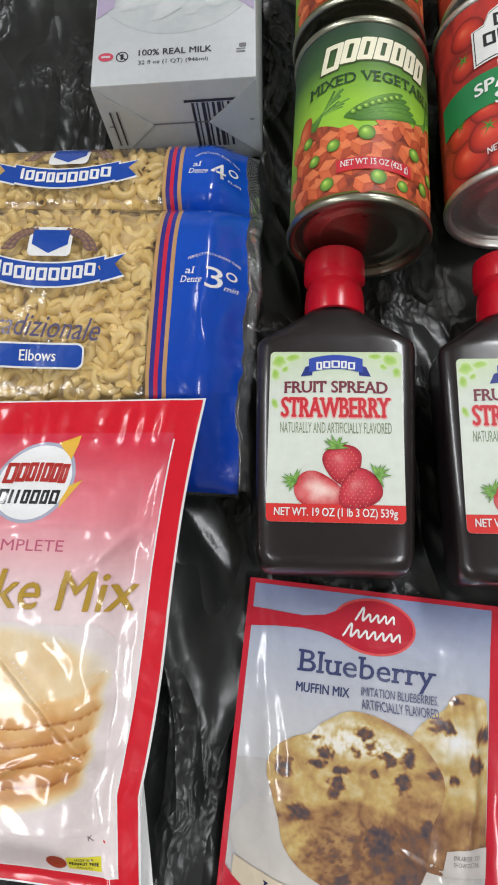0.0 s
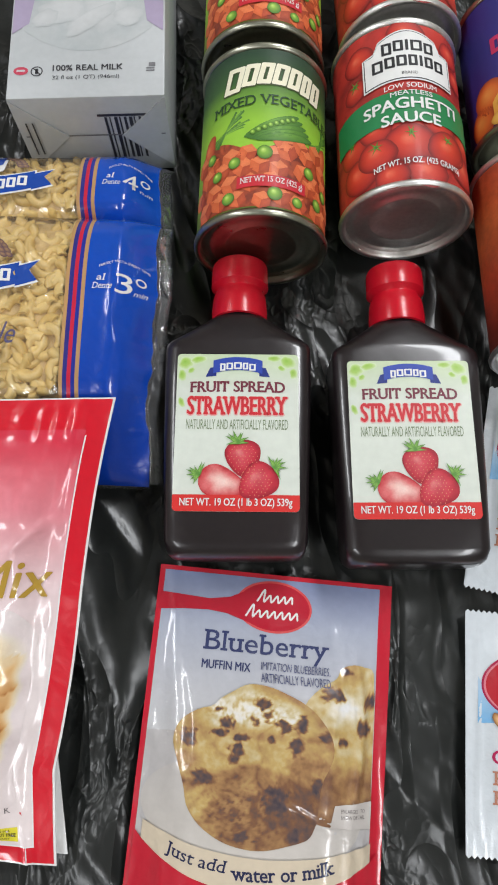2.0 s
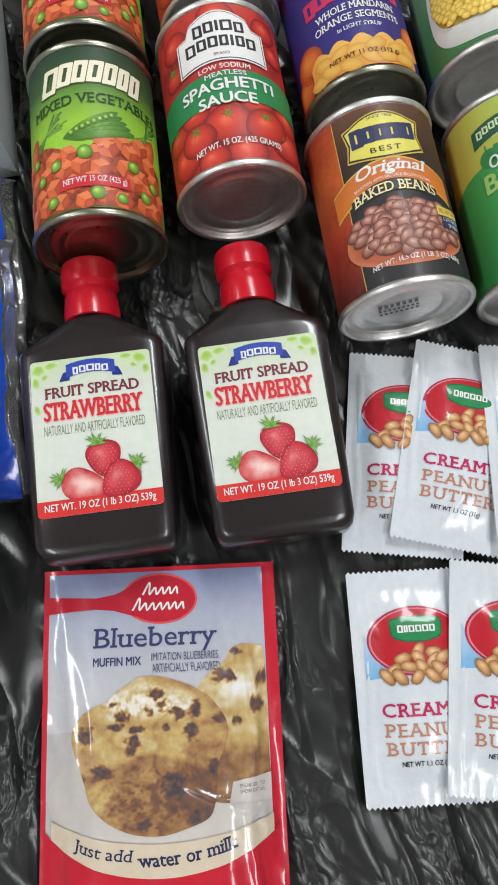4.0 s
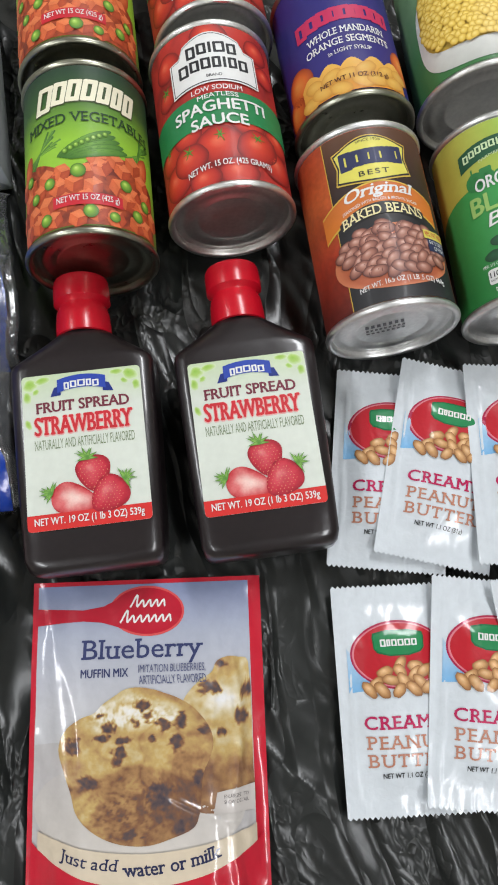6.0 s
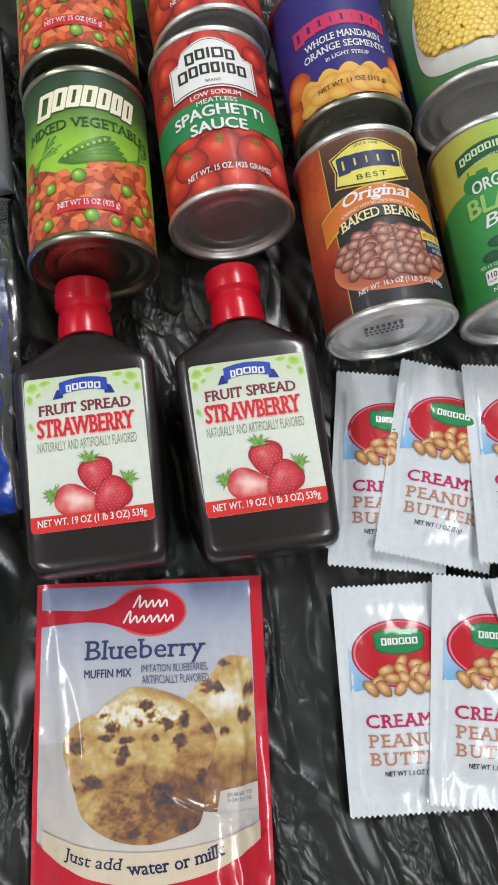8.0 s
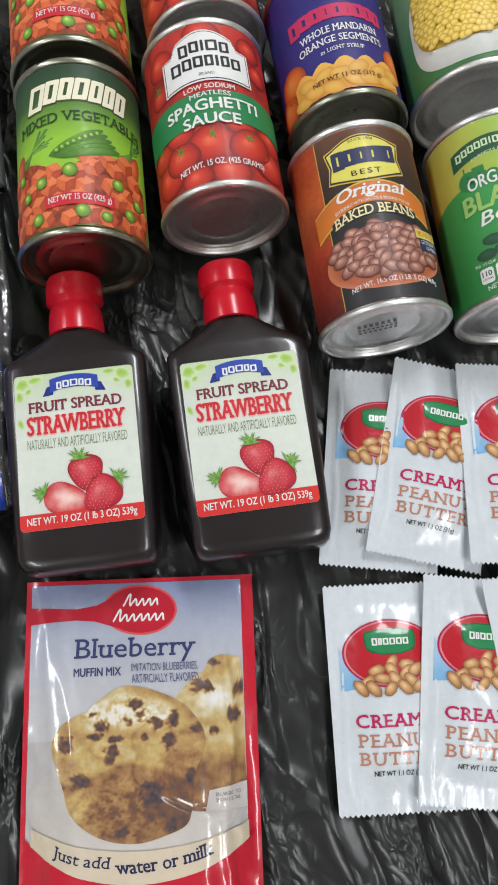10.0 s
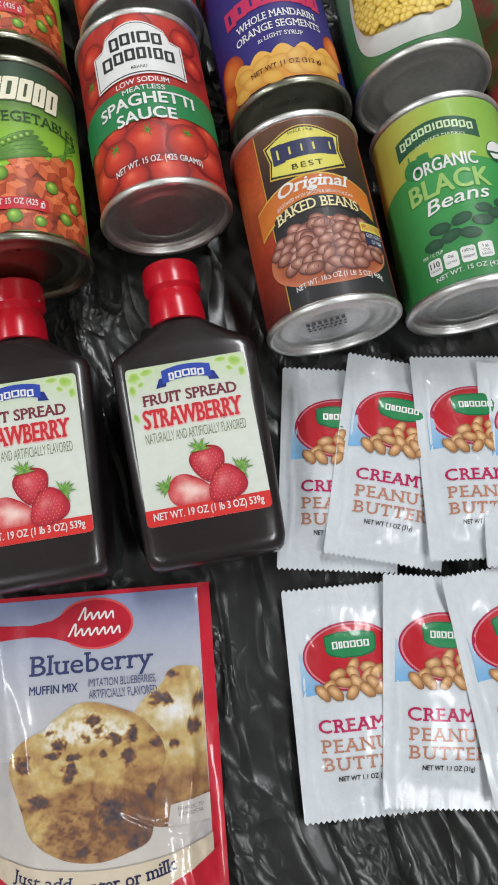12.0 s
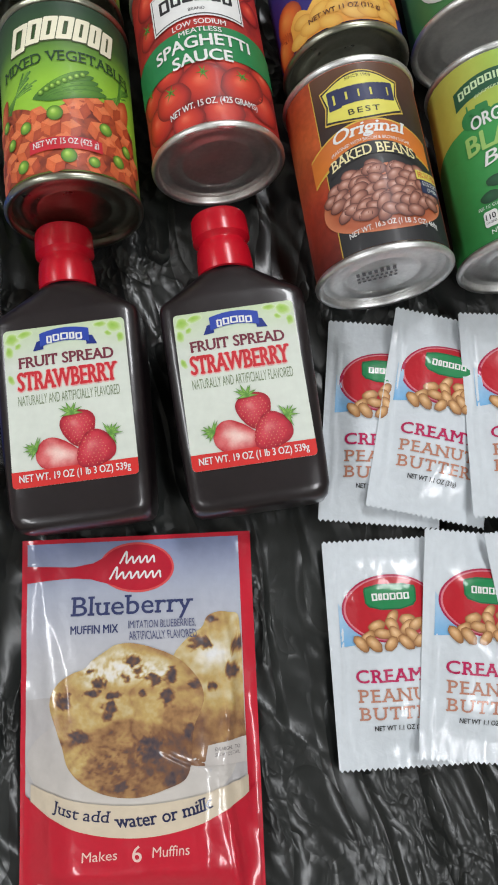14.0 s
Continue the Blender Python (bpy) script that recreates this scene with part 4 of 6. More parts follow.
def jam_bottle(label, x, y, angle):
    """A flat flask lying on its back: origin under the middle of its label."""
    t = thing("jam_bottle", pose(x, y, 0, 0, 0, angle), label, "bottle", "jam bottles")
    D = 0.0400
    rings = []
    # along the bottle: place, half width, half depth, squareness
    for yy, hw, hd, sq in ((-0.0680, 0.0320, 0.0120, 4), (-0.0673, 0.0352, 0.0160, 5), (-0.0652, 0.0372, 0.0186, 6), (-0.0600, 0.0384, 0.0197, 10), (-0.02, 0.0400, 0.0200, 10), (0.02, 0.0412, 0.0200, 10),
                           (0.0490, 0.0418, 0.0200, 10), (0.0525, 0.0414, 0.0199, 8), (0.0548, 0.0402, 0.0197, 6), (0.0565, 0.0386, 0.0193, 5), (0.0600, 0.0342, 0.0186, 4), (0.0645, 0.0284, 0.0175, 3.2), (0.0685, 0.0236, 0.0164, 2.6), (0.0720, 0.0195, 0.0152, 2.2), (0.0745, 0.0165, 0.0145, 2), (0.0800, 0.0150, 0.0140, 2)):
        ring = []
        for i in range(72):
            a = 2 * math.pi * i / 72
            c, s = math.cos(a), math.sin(a)
            k = (abs(c) ** sq + abs(s) ** sq) ** (-1 / sq)
            ring.append((hw * k * c, yy, D / 2 + hd * k * s))
        rings.append(ring)
    bm = bmesh.new()
    loft(bm, rings)
    bmesh.ops.recalc_face_normals(bm, faces=bm.faces[:])
    part("bottle_body", bm, JAM, t, "", 60)
    zc = D / 2 + 0.001
    cap = [(0.0150, 0.0735), (0.0166, 0.0738), (0.0168, 0.0790), (0.0163, 0.0860), (0.0158, 0.0900), (0.0146, 0.0918), (0.0145, 0.0932), (0.0160, 0.0950), (0.0173, 0.0962), (0.0174, 0.1000), (0.0172, 0.1085), (0.0165, 0.1105), (0.0145, 0.1115), (0.0006, 0.1118)]
    part("cap", revolve(cap, zc, 64, (False, True)), CAP, t, "glossy red screw cap", 40)

    def S(u, v, h):
        return Vector((u / 1000, v / 1000, D + h / 1000))

    field = ink("spread_label", kind="sticker", along="y", lo=-0.046, hi=0.046, stops=[(0.0, (0.62, 0.655, 0.585)), (0.75, (0.62, 0.66, 0.585)), (1.0, (0.50, 0.60, 0.38))])
    tag = print_on("label", shapes(rect(-34, 34, -45, 45, 2.5)), S, 0.15, field, t, (0, 0), "pale printed paper label")
    leaves = Picture(S, 0.2, 6)
    rng = random.Random(2)
    for i, (u, v, a, b, rot) in enumerate(((-29, 39.5, 4.6, 3.6, 30), (-22, 41.6, 4.4, 2.2, 10), (28, 40.4, 5.0, 3.4, -25), (20.5, 42.4, 4.0, 1.8, 0), (-31, 32, 2.4, 3.6, 0), (31.2, 33.5, 2.2, 3.4, 0), (-31, 16, 1.8, 3.0, 20), (-26, 35, 2.2, 1.6, 40), (24.5, 36.5, 2.4, 1.6, -30))):
        leaves.add(ellipse(u, v, a, b, 24, rot, 0.12, i), lift=0.01 * i)
    leaves.done("leaf_print", ink("soft_leaf_print", kind="sticker", along="ink", stops=[(0.0, (0.26, 0.47, 0.06)), (0.55, (0.36, 0.54, 0.13)), (0.85, (0.50, 0.63, 0.32)), (1.0, (0.58, 0.67, 0.46))]), tag)
    blue = ink("ribbon_blue_print", (0.026, 0.06, 0.36), "sticker")
    print_on("ribbon_tail", merged(shapes([(-18, 31.2), (-12, 31.8), (-12, 37.4), (-15.6, 36.6)]), shapes([(18, 31.2), (15.6, 36.6), (12, 37.4), (12, 31.8)])), S, 0.36, ink("ribbon_shade_print", (0.014, 0.03, 0.20), "sticker"), tag, (0, 0))
    print_on("ribbon", shapes(rect(-13.8, 13.8, 33.2, 41.0, 0, 2.2)), S, 0.5, blue, tag, (3, 0))
    print_on("wordmark_block", bars(0, 36.6, 20, 4.4, (0.9, 1.1, 1.3, 0.9, 1.1), 0.16, 1.4), S, 0.6, ink("white_print", WHITE, "sticker"), tag, (0, 0))
    print_on("lettering", letters("FRUIT SPREAD", 0, 25.0, 53, 6.6, 0.03, 0.6, serif=0.03), S, 0.3, ink("maroon_print", (0.17, 0.03, 0.05), "sticker"), tag, (0, 0))
    print_on("lettering_edge", letters("STRAWBERRY", 0.1, 14.0, 56.5, 12.0, 0.05, 0, serif=0.06), S, 0.27, ink("pale_pink_print", (0.72, 0.40, 0.37), "sticker"), tag, (0, 0))
    print_on("lettering", letters("STRAWBERRY", 0, 14.3, 55.5, 11.0, 0.022, 0, serif=0.06), S, 0.42, ink("berry_red_print", (0.56, 0.025, 0.035), "sticker"), tag, (0, 0))
    print_on("lettering", letters("NATURALLY AND ARTIFICIALLY FLAVORED", 0, 3.4, 56, 5.8), S, 0.3, ink("sage_print", (0.17, 0.22, 0.12), "sticker"), tag, (0, 0))
    print_on("strip", shapes([(-34, -36)] + rect(-34, 34, -45, 45, 2.5)[13:] + [(34, -36)]), S, 0.62, ink("strip_red_print", (0.60, 0.03, 0.026), "sticker"), tag, (0, 0))
    print_on("lettering", letters("NET WT. 19 OZ (1 lb 3 OZ) 539g", 0, -40.6, 60, 5.4, 0.012), S, 1.0, ink("white_print", WHITE, "sticker"), tag, (0, 0))
    berry = Picture(S, 0.45, 7)
    cut_face = Picture(S, 0.55, 7)

    def heart(cu, cv, r, rot, wide=1.0):
        out = []
        for i in range(40):
            a = 2 * math.pi * i / 40
            q = math.sin(a)
            px, py = wide * r * 0.95 * math.cos(a) * (0.80 + 0.20 * q), r * (0.95 * q if q < 0 else 0.72 * q)
            out.append((cu + px * math.cos(rot) - py * math.sin(rot), cv + px * math.sin(rot) + py * math.cos(rot)))
        return out

    berry.add(heart(3.5, -14.5, 12.6, 0.12), (-0.25, 0.3))
    cut_face.add(heart(-9.0, -29.0, 16.0, 1.25, 0.72), (0.1, 0.1))
    berry.h = 0.7
    berry.add(heart(12.5, -28.0, 13.6, -0.85, 0.95), (-0.2, 0.3))
    berry.done("strawberry_print", ink("strawberry_print", kind="sticker", along="ink", stops=[(0.0, (0.66, 0.20, 0.20)), (0.3, (0.58, 0.07, 0.09)), (0.75, (0.48, 0.025, 0.045)), (1.0, (0.30, 0.012, 0.025))], amount=0.1, scale=160, grain=0.25, noise_scale=220), tag)
    cut_face.done("cut_strawberry_print", ink("cut_strawberry_print", kind="sticker", along="ink", stops=[(0.0, (0.80, 0.62, 0.56)), (0.35, (0.74, 0.40, 0.36)), (0.7, (0.62, 0.14, 0.14)), (1.0, (0.45, 0.02, 0.03))], amount=0.08, scale=120, grain=0.4, noise_scale=160), tag)
    seeds = []
    for cu, cv, r in ((3.6, -16, 8.4), (10.5, -29, 8.8)):
        for u, v in scatter(cu - r, cu + r, cv - r, cv + r, 2.3, rng, 0.15):
            if (u - cu) ** 2 + (v - cv) ** 2 < r * r:
                seeds.append(ellipse(u, v, 0.22, 0.36, 6))
    print_on("seed_print", shapes(*seeds), S, 0.85, ink("seed_print", (0.62, 0.26, 0.14), "sticker"), tag, (0, 0))
    tuft = Picture(S, 0.9)
    for cu, cv, base in ((0.5, -6.8, 95), (-20.5, -25.0, 150), (20.5, -20.5, 35)):
        for i in range(8):
            a = radians(base - 95 + i * 27 + rng.uniform(-9, 9))
            n = rng.uniform(4.5, 8.0)
            q = (cu + n * math.cos(a), cv + n * math.sin(a))
            w = 1.3
            tuft.h += 0.012
            tuft.add([(cu - w * math.sin(a), cv + w * math.cos(a)), (cu + w * math.sin(a), cv - w * math.cos(a)), q], (0, 0))
    tuft.done("leaf_tuft_print", ink("tuft_print", kind="sticker", along="ink", stops=[(0.0, (0.26, 0.46, 0.10)), (1.0, (0.09, 0.24, 0.04))]), tag)
    return t


jam_bottle("dark strawberry spread bottle, red cap touching a can end", 0.0355, 0.1160, -5.9)
jam_bottle("dark strawberry spread bottle, red cap, beside peanut butter packets", 0.1305, 0.1030, -5.2)


# ---- flat pouches ----
def pouch_sheet(bm_size, height, warp, step=2.0, saw=0.0, back=0.4):
    """A closed, filled pouch: front surface over a flat back. Size in millimetres (u0, u1, v0, v1)."""
    u0, u1, v0, v1 = bm_size
    nu, nv = round((u1 - u0) / step), round((v1 - v0) / step)
    bm = bmesh.new()

    def at(i, j, z):
        u, v = u0 + (u1 - u0) * i / nu, v0 + (v1 - v0) * j / nv
        tooth = saw * (1 if i % 2 else -1)
        if j == 0:
            v -= tooth
        if j == nv:
            v += tooth
        p = warp(u, v)
        return (p[0] / 1000, p[1] / 1000, (height(u, v) if z else min(back, height(u, v) * 0.3)) / 1000)

    front = [[bm.verts.new(at(i, j, 1)) for i in range(nu + 1)] for j in range(nv + 1)]
    rear = [[bm.verts.new(at(i, j, 0)) for i in range(nu + 1)] for j in range(nv + 1)]
    for j in range(nv):
        for i in range(nu):
            bm.faces.new((front[j][i], front[j][i + 1], front[j + 1][i + 1], front[j + 1][i]))
            bm.faces.new((rear[j][i], rear[j + 1][i], rear[j + 1][i + 1], rear[j][i + 1]))
    for j in range(nv):
        bm.faces.new((front[j][0], front[j + 1][0], rear[j + 1][0], rear[j][0]))
        bm.faces.new((front[j][nu], rear[j][nu], rear[j + 1][nu], front[j + 1][nu]))
    for i in range(nu):
        bm.faces.new((front[0][i], rear[0][i], rear[0][i + 1], front[0][i + 1]))
        bm.faces.new((front[nv][i], front[nv][i + 1], rear[nv][i + 1], rear[nv][i]))
    return bm


def straight(u, v):
    return u, v


def crease(u, v, s, seed):
    return max(0.0, 1 - abs(noise.noise((u * s, v * s, seed))) * 5)


def edge_fade(d, w):
    k = min(1, max(0, d / w))
    return k * k * (3 - 2 * k)


def on(height, warp):
    def S(u, v, h):
        p = warp(u, v)
        return Vector((p[0] / 1000, p[1] / 1000, (height(u, v) + h) / 1000))
    return S


# muffin mix pouch: origin at the middle of its top edge
def muffin_height(u, v):
    side = edge_fade(64 - abs(u), 34) ** 0.8
    z = 1.2 + 15 * side * edge_fade(-v - 4, 110) * edge_fade(v + 199, 30)
    z += 0.9 * noise.noise((u * 0.035, v * 0.03, 2.0)) * edge_fade(-v - 8, 20)
    z += 0.9 * crease(u + 0.25 * v, v * 0.35, 0.035, 4.0) * edge_fade(abs(u) - 22, 30)
    z += 0.8 * crease(u * 1.4, v * 0.2, 0.06, 9.0) * edge_fade(u - 30, 15) * edge_fade(62 - u, 8)
    z += 0.25 * noise.noise((u * 0.12, v * 0.12, 6.0))
    z += 1.9 * math.exp(-((u - 49 - 2.5 * math.sin(v * 0.06)) / 2.6) ** 2) * edge_fade(-v - 30, 25) * edge_fade(v + 199, 20)
    z += 1.4 * math.exp(-((v + 117 + (u - 20) * 0.42) / 2.0) ** 2) * edge_fade(u - 8, 14) * edge_fade(60 - u, 8)
    z += 1.0 * math.exp(-((u + 50 + (v + 60) * 0.12) / 3.2) ** 2) * edge_fade(-v - 20, 20) * edge_fade(v + 130, 30)
    return max(0.8, z)


def muffin_warp(u, v):
    return u + min(0.0, u) / 65 * 2.4 * (1 + v / 200), v


def muffin_pouch():
    t = thing("muffin_mix_pouch", pose(0.0515, 0.0395, 0.0, 0, 0, -10.9), "glossy red and blue blueberry muffin mix pouch lying flat", "pouch")
    body = part("pouch_body", pouch_sheet((-65, 65, -200, 0), muffin_height, muffin_warp), ink("pouch_red", (0.50, 0.012, 0.03), "film"), t, "", 70)
    S = on(muffin_height, muffin_warp)
    g = (2, 2)

    def T(u, v, h):
        return S(u - 1.2 * edge_fade(v + 60, 10), v - 1.7, h)

    sky = ink("pouch_sky", kind="film", along="y", lo=-0.105, hi=0.0, stops=[(0.0, (0.55, 0.545, 0.54)), (0.35, (0.50, 0.50, 0.525)), (0.7, (0.37, 0.395, 0.475)), (1.0, (0.19, 0.23, 0.39))])
    print_on("picture_field", shapes(rect(-62, 58, -150, -2.5)), S, 0.25, sky, body, g)
    print_on("table_print", shapes(rect(-62, 58, -150, -88, 0, 4)), S, 0.4, ink("cloth_print", kind="film", along="noise", noise_scale=14, stops=[(0.3, (0.45, 0.43, 0.425)), (0.7, (0.53, 0.51, 0.51))]), body, g)
    print_on("plate_print", shapes(ellipse(-4, -120, 57, 27, 56)), S, 0.55, ink("plate_print", kind="film", along="y", lo=-0.15, hi=-0.09, stops=[(0.0, (0.56, 0.52, 0.47)), (1.0, (0.48, 0.455, 0.445))]), body, g)
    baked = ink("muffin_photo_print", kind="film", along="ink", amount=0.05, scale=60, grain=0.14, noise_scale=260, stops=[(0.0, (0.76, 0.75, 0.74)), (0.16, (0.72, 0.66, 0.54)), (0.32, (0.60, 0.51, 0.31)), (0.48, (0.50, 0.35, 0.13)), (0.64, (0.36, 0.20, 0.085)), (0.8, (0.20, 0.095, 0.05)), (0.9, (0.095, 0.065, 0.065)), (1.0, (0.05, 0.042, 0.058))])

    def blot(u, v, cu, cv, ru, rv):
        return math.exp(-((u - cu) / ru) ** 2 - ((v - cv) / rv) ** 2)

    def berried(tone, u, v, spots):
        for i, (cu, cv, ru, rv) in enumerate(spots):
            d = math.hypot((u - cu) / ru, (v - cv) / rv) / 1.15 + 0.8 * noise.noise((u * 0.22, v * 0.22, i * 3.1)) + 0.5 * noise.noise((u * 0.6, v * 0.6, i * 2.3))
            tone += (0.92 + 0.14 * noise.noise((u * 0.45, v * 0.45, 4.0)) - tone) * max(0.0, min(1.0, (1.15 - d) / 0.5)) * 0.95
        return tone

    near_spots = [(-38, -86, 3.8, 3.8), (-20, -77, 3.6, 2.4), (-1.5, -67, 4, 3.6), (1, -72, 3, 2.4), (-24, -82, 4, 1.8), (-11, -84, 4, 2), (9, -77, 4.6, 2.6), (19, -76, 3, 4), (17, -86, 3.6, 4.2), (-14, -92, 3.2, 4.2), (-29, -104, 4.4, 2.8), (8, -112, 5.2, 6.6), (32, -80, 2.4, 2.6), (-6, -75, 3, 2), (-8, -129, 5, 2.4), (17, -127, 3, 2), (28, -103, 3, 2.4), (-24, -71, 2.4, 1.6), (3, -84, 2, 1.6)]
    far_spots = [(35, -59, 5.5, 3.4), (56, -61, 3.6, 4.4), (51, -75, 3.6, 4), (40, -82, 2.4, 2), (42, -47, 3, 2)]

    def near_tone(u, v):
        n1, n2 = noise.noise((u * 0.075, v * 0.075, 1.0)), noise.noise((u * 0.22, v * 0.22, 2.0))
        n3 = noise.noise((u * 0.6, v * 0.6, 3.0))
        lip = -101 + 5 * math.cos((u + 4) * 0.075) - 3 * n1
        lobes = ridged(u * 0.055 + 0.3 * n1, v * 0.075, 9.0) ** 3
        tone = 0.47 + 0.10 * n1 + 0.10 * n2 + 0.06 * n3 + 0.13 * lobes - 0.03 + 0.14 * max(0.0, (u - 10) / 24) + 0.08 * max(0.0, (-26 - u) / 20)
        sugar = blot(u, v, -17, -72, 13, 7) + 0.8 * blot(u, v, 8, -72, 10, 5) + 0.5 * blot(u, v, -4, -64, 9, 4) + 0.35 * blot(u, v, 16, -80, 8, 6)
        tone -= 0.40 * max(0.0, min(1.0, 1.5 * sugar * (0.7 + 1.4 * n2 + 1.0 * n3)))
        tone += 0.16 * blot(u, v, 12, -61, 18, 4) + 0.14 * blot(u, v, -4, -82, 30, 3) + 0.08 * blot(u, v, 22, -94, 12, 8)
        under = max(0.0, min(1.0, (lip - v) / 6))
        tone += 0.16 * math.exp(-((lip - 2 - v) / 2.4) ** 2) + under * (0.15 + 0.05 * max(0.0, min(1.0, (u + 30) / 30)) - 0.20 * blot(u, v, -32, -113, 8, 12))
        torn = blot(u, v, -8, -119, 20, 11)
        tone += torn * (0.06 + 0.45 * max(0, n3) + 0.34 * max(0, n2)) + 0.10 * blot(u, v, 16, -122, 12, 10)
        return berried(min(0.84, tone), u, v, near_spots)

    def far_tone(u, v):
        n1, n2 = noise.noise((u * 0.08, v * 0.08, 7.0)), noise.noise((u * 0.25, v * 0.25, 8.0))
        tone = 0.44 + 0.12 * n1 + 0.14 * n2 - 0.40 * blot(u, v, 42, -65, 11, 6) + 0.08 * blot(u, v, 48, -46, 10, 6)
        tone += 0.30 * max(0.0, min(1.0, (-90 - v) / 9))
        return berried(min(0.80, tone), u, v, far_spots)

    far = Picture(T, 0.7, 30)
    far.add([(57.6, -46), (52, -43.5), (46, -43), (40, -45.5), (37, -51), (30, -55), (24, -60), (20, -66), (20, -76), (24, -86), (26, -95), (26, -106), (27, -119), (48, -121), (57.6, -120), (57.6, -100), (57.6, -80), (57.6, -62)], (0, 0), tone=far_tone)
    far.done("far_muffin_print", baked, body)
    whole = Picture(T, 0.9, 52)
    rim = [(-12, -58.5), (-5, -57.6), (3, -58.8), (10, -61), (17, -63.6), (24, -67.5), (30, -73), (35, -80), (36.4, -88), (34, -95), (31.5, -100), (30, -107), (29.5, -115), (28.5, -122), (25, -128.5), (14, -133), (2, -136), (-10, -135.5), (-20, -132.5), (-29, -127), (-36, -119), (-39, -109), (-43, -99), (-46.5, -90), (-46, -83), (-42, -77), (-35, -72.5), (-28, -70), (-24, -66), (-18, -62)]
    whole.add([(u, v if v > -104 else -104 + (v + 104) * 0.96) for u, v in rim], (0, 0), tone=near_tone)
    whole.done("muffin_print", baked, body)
    # banner and lower red field
    lower = [(-62.6 + 125.2 * i / 30, -135.5 - 20 * math.sin(math.pi * i / 30) ** 0.75) for i in range(31)]
    upper = [(p[0], -129.5 - 10.5 * math.sin(math.pi * i / 30)) for i, p in enumerate(lower)]
    print_on("red_field", shapes(lower + [(62.6, -197), (-62.6, -197)]), S, 1.25, ink("pouch_red", (0.50, 0.012, 0.03), "film"), body, g)
    print_on("banner", shapes([p for p in lower if abs(p[0]) < 62.5] + [p for p in upper if abs(p[0]) < 62.5][::-1]), S, 1.4, ink("banner_cream_print", (0.60, 0.51, 0.385), "film"), body, g)
    navy = ink("navy_print", (0.018, 0.022, 0.07), "film")
    print_on("lettering", merged(letters("Just add", -29, -143.0, 31, 7.2, 0.004, -1.0, -10, serif=0.06), letters("water or milk", 14, -143.4, 51, 6.4, 0.018, -2.2, 8, serif=0.06)), S, 1.52, navy, body, (4, 4))
    print_on("lettering", merged(letters("Makes", -19, -163.2, 18, 4.6, 0, 0, 2, 0.1), letters("6", 0, -162.8, 5.0, 7.8, 0.012), letters("Muffins", 17.5, -162.2, 19, 5.0, 0, 0, 2, 0.1)), S, 1.4, ink("pale_rose_print", (0.72, 0.52, 0.46), "film"), body, (4, 4))
    loops = [rect(-54 + i * 6.2, -49 + i * 6.2, -181.5, -178.5, 0.4) for i in range(7)] + [rect(-54 + i * 15, -41 + i * 15, -197, -185, 2) for i in range(3)]
    print_on("fact_bars", shapes(*loops), S, 1.4, ink("rose_bar_print", (0.56, 0.16, 0.15), "film"), body, (4, 4))
    # spoon badge and name
    red = ink("spoon_red_print", (0.44, 0.010, 0.028), "film")
    handle = [(-62, -13.2), (-62, -23), (-48, -21.6), (-35, -21), (-25, -22), (-17, -24.5), (-12, -26), (-12, -7), (-17, -9.5), (-24, -13), (-35, -14.8), (-48, -14)]
    print_on("spoon_print", shapes(handle), T, 0.58, red, body, g)
    print_on("spoon_edge", shapes(ellipse(0.6, -16.2, 21.2, 14.2, 48, -3)), T, 0.52, ink("spoon_edge_print", (0.62, 0.08, 0.08), "film"), body, g)
    print_on("spoon_bowl_print", shapes(ellipse(0.6, -16.2, 20, 13, 48, -3)), T, 0.64, red, body, g)
    print_on("wordmark_line", merged(pen_line(1.5, -11.6, 20, 7.5, 5, 1.0), pen_line(0.5, -20.2, 29, 7.5, 7, 1.0)), T, 0.8, ink("white_print", WHITE, "film"), body, (4, 4))
    print_on("lettering", letters("Blueberry", -1.5, -38.6, 68, 14.0, 0.004, serif=0.06), T, 0.5, ink("slate_blue_print", (0.035, 0.045, 0.13), "film"), body, (4, 4))
    print_on("lettering", letters("MUFFIN MIX", -22.3, -49.6, 26, 4.6, 0.02), T, 0.5, ink("slate_blue_print", (0.035, 0.045, 0.13), "film"), body, (4, 4))
    print_on("lettering", merged(letters("IMITATION BLUEBERRIES,", 15, -48.2, 37.5, 4.8), letters("ARTIFICIALLY FLAVORED", 15, -53.8, 37.5, 4.6)), T, 0.95, ink("grey_blue_print", (0.09, 0.10, 0.20), "film"), body, (4, 4))
    print_on("note_panel", shapes([(38, -113), (58, -111), (58, -124), (36, -123)]), S, 1.1, ink("note_print", (0.54, 0.50, 0.47), "film"), body, g)
    print_on("lettering", merged(letters("ENLARGED TO", 48, -115.4, 13, 1.8), letters("SHOW DETAIL", 48, -118.2, 13, 1.8)), S, 1.2, ink("grey_print", (0.16, 0.14, 0.14), "film"), body, (4, 4))
    return t


muffin_pouch()


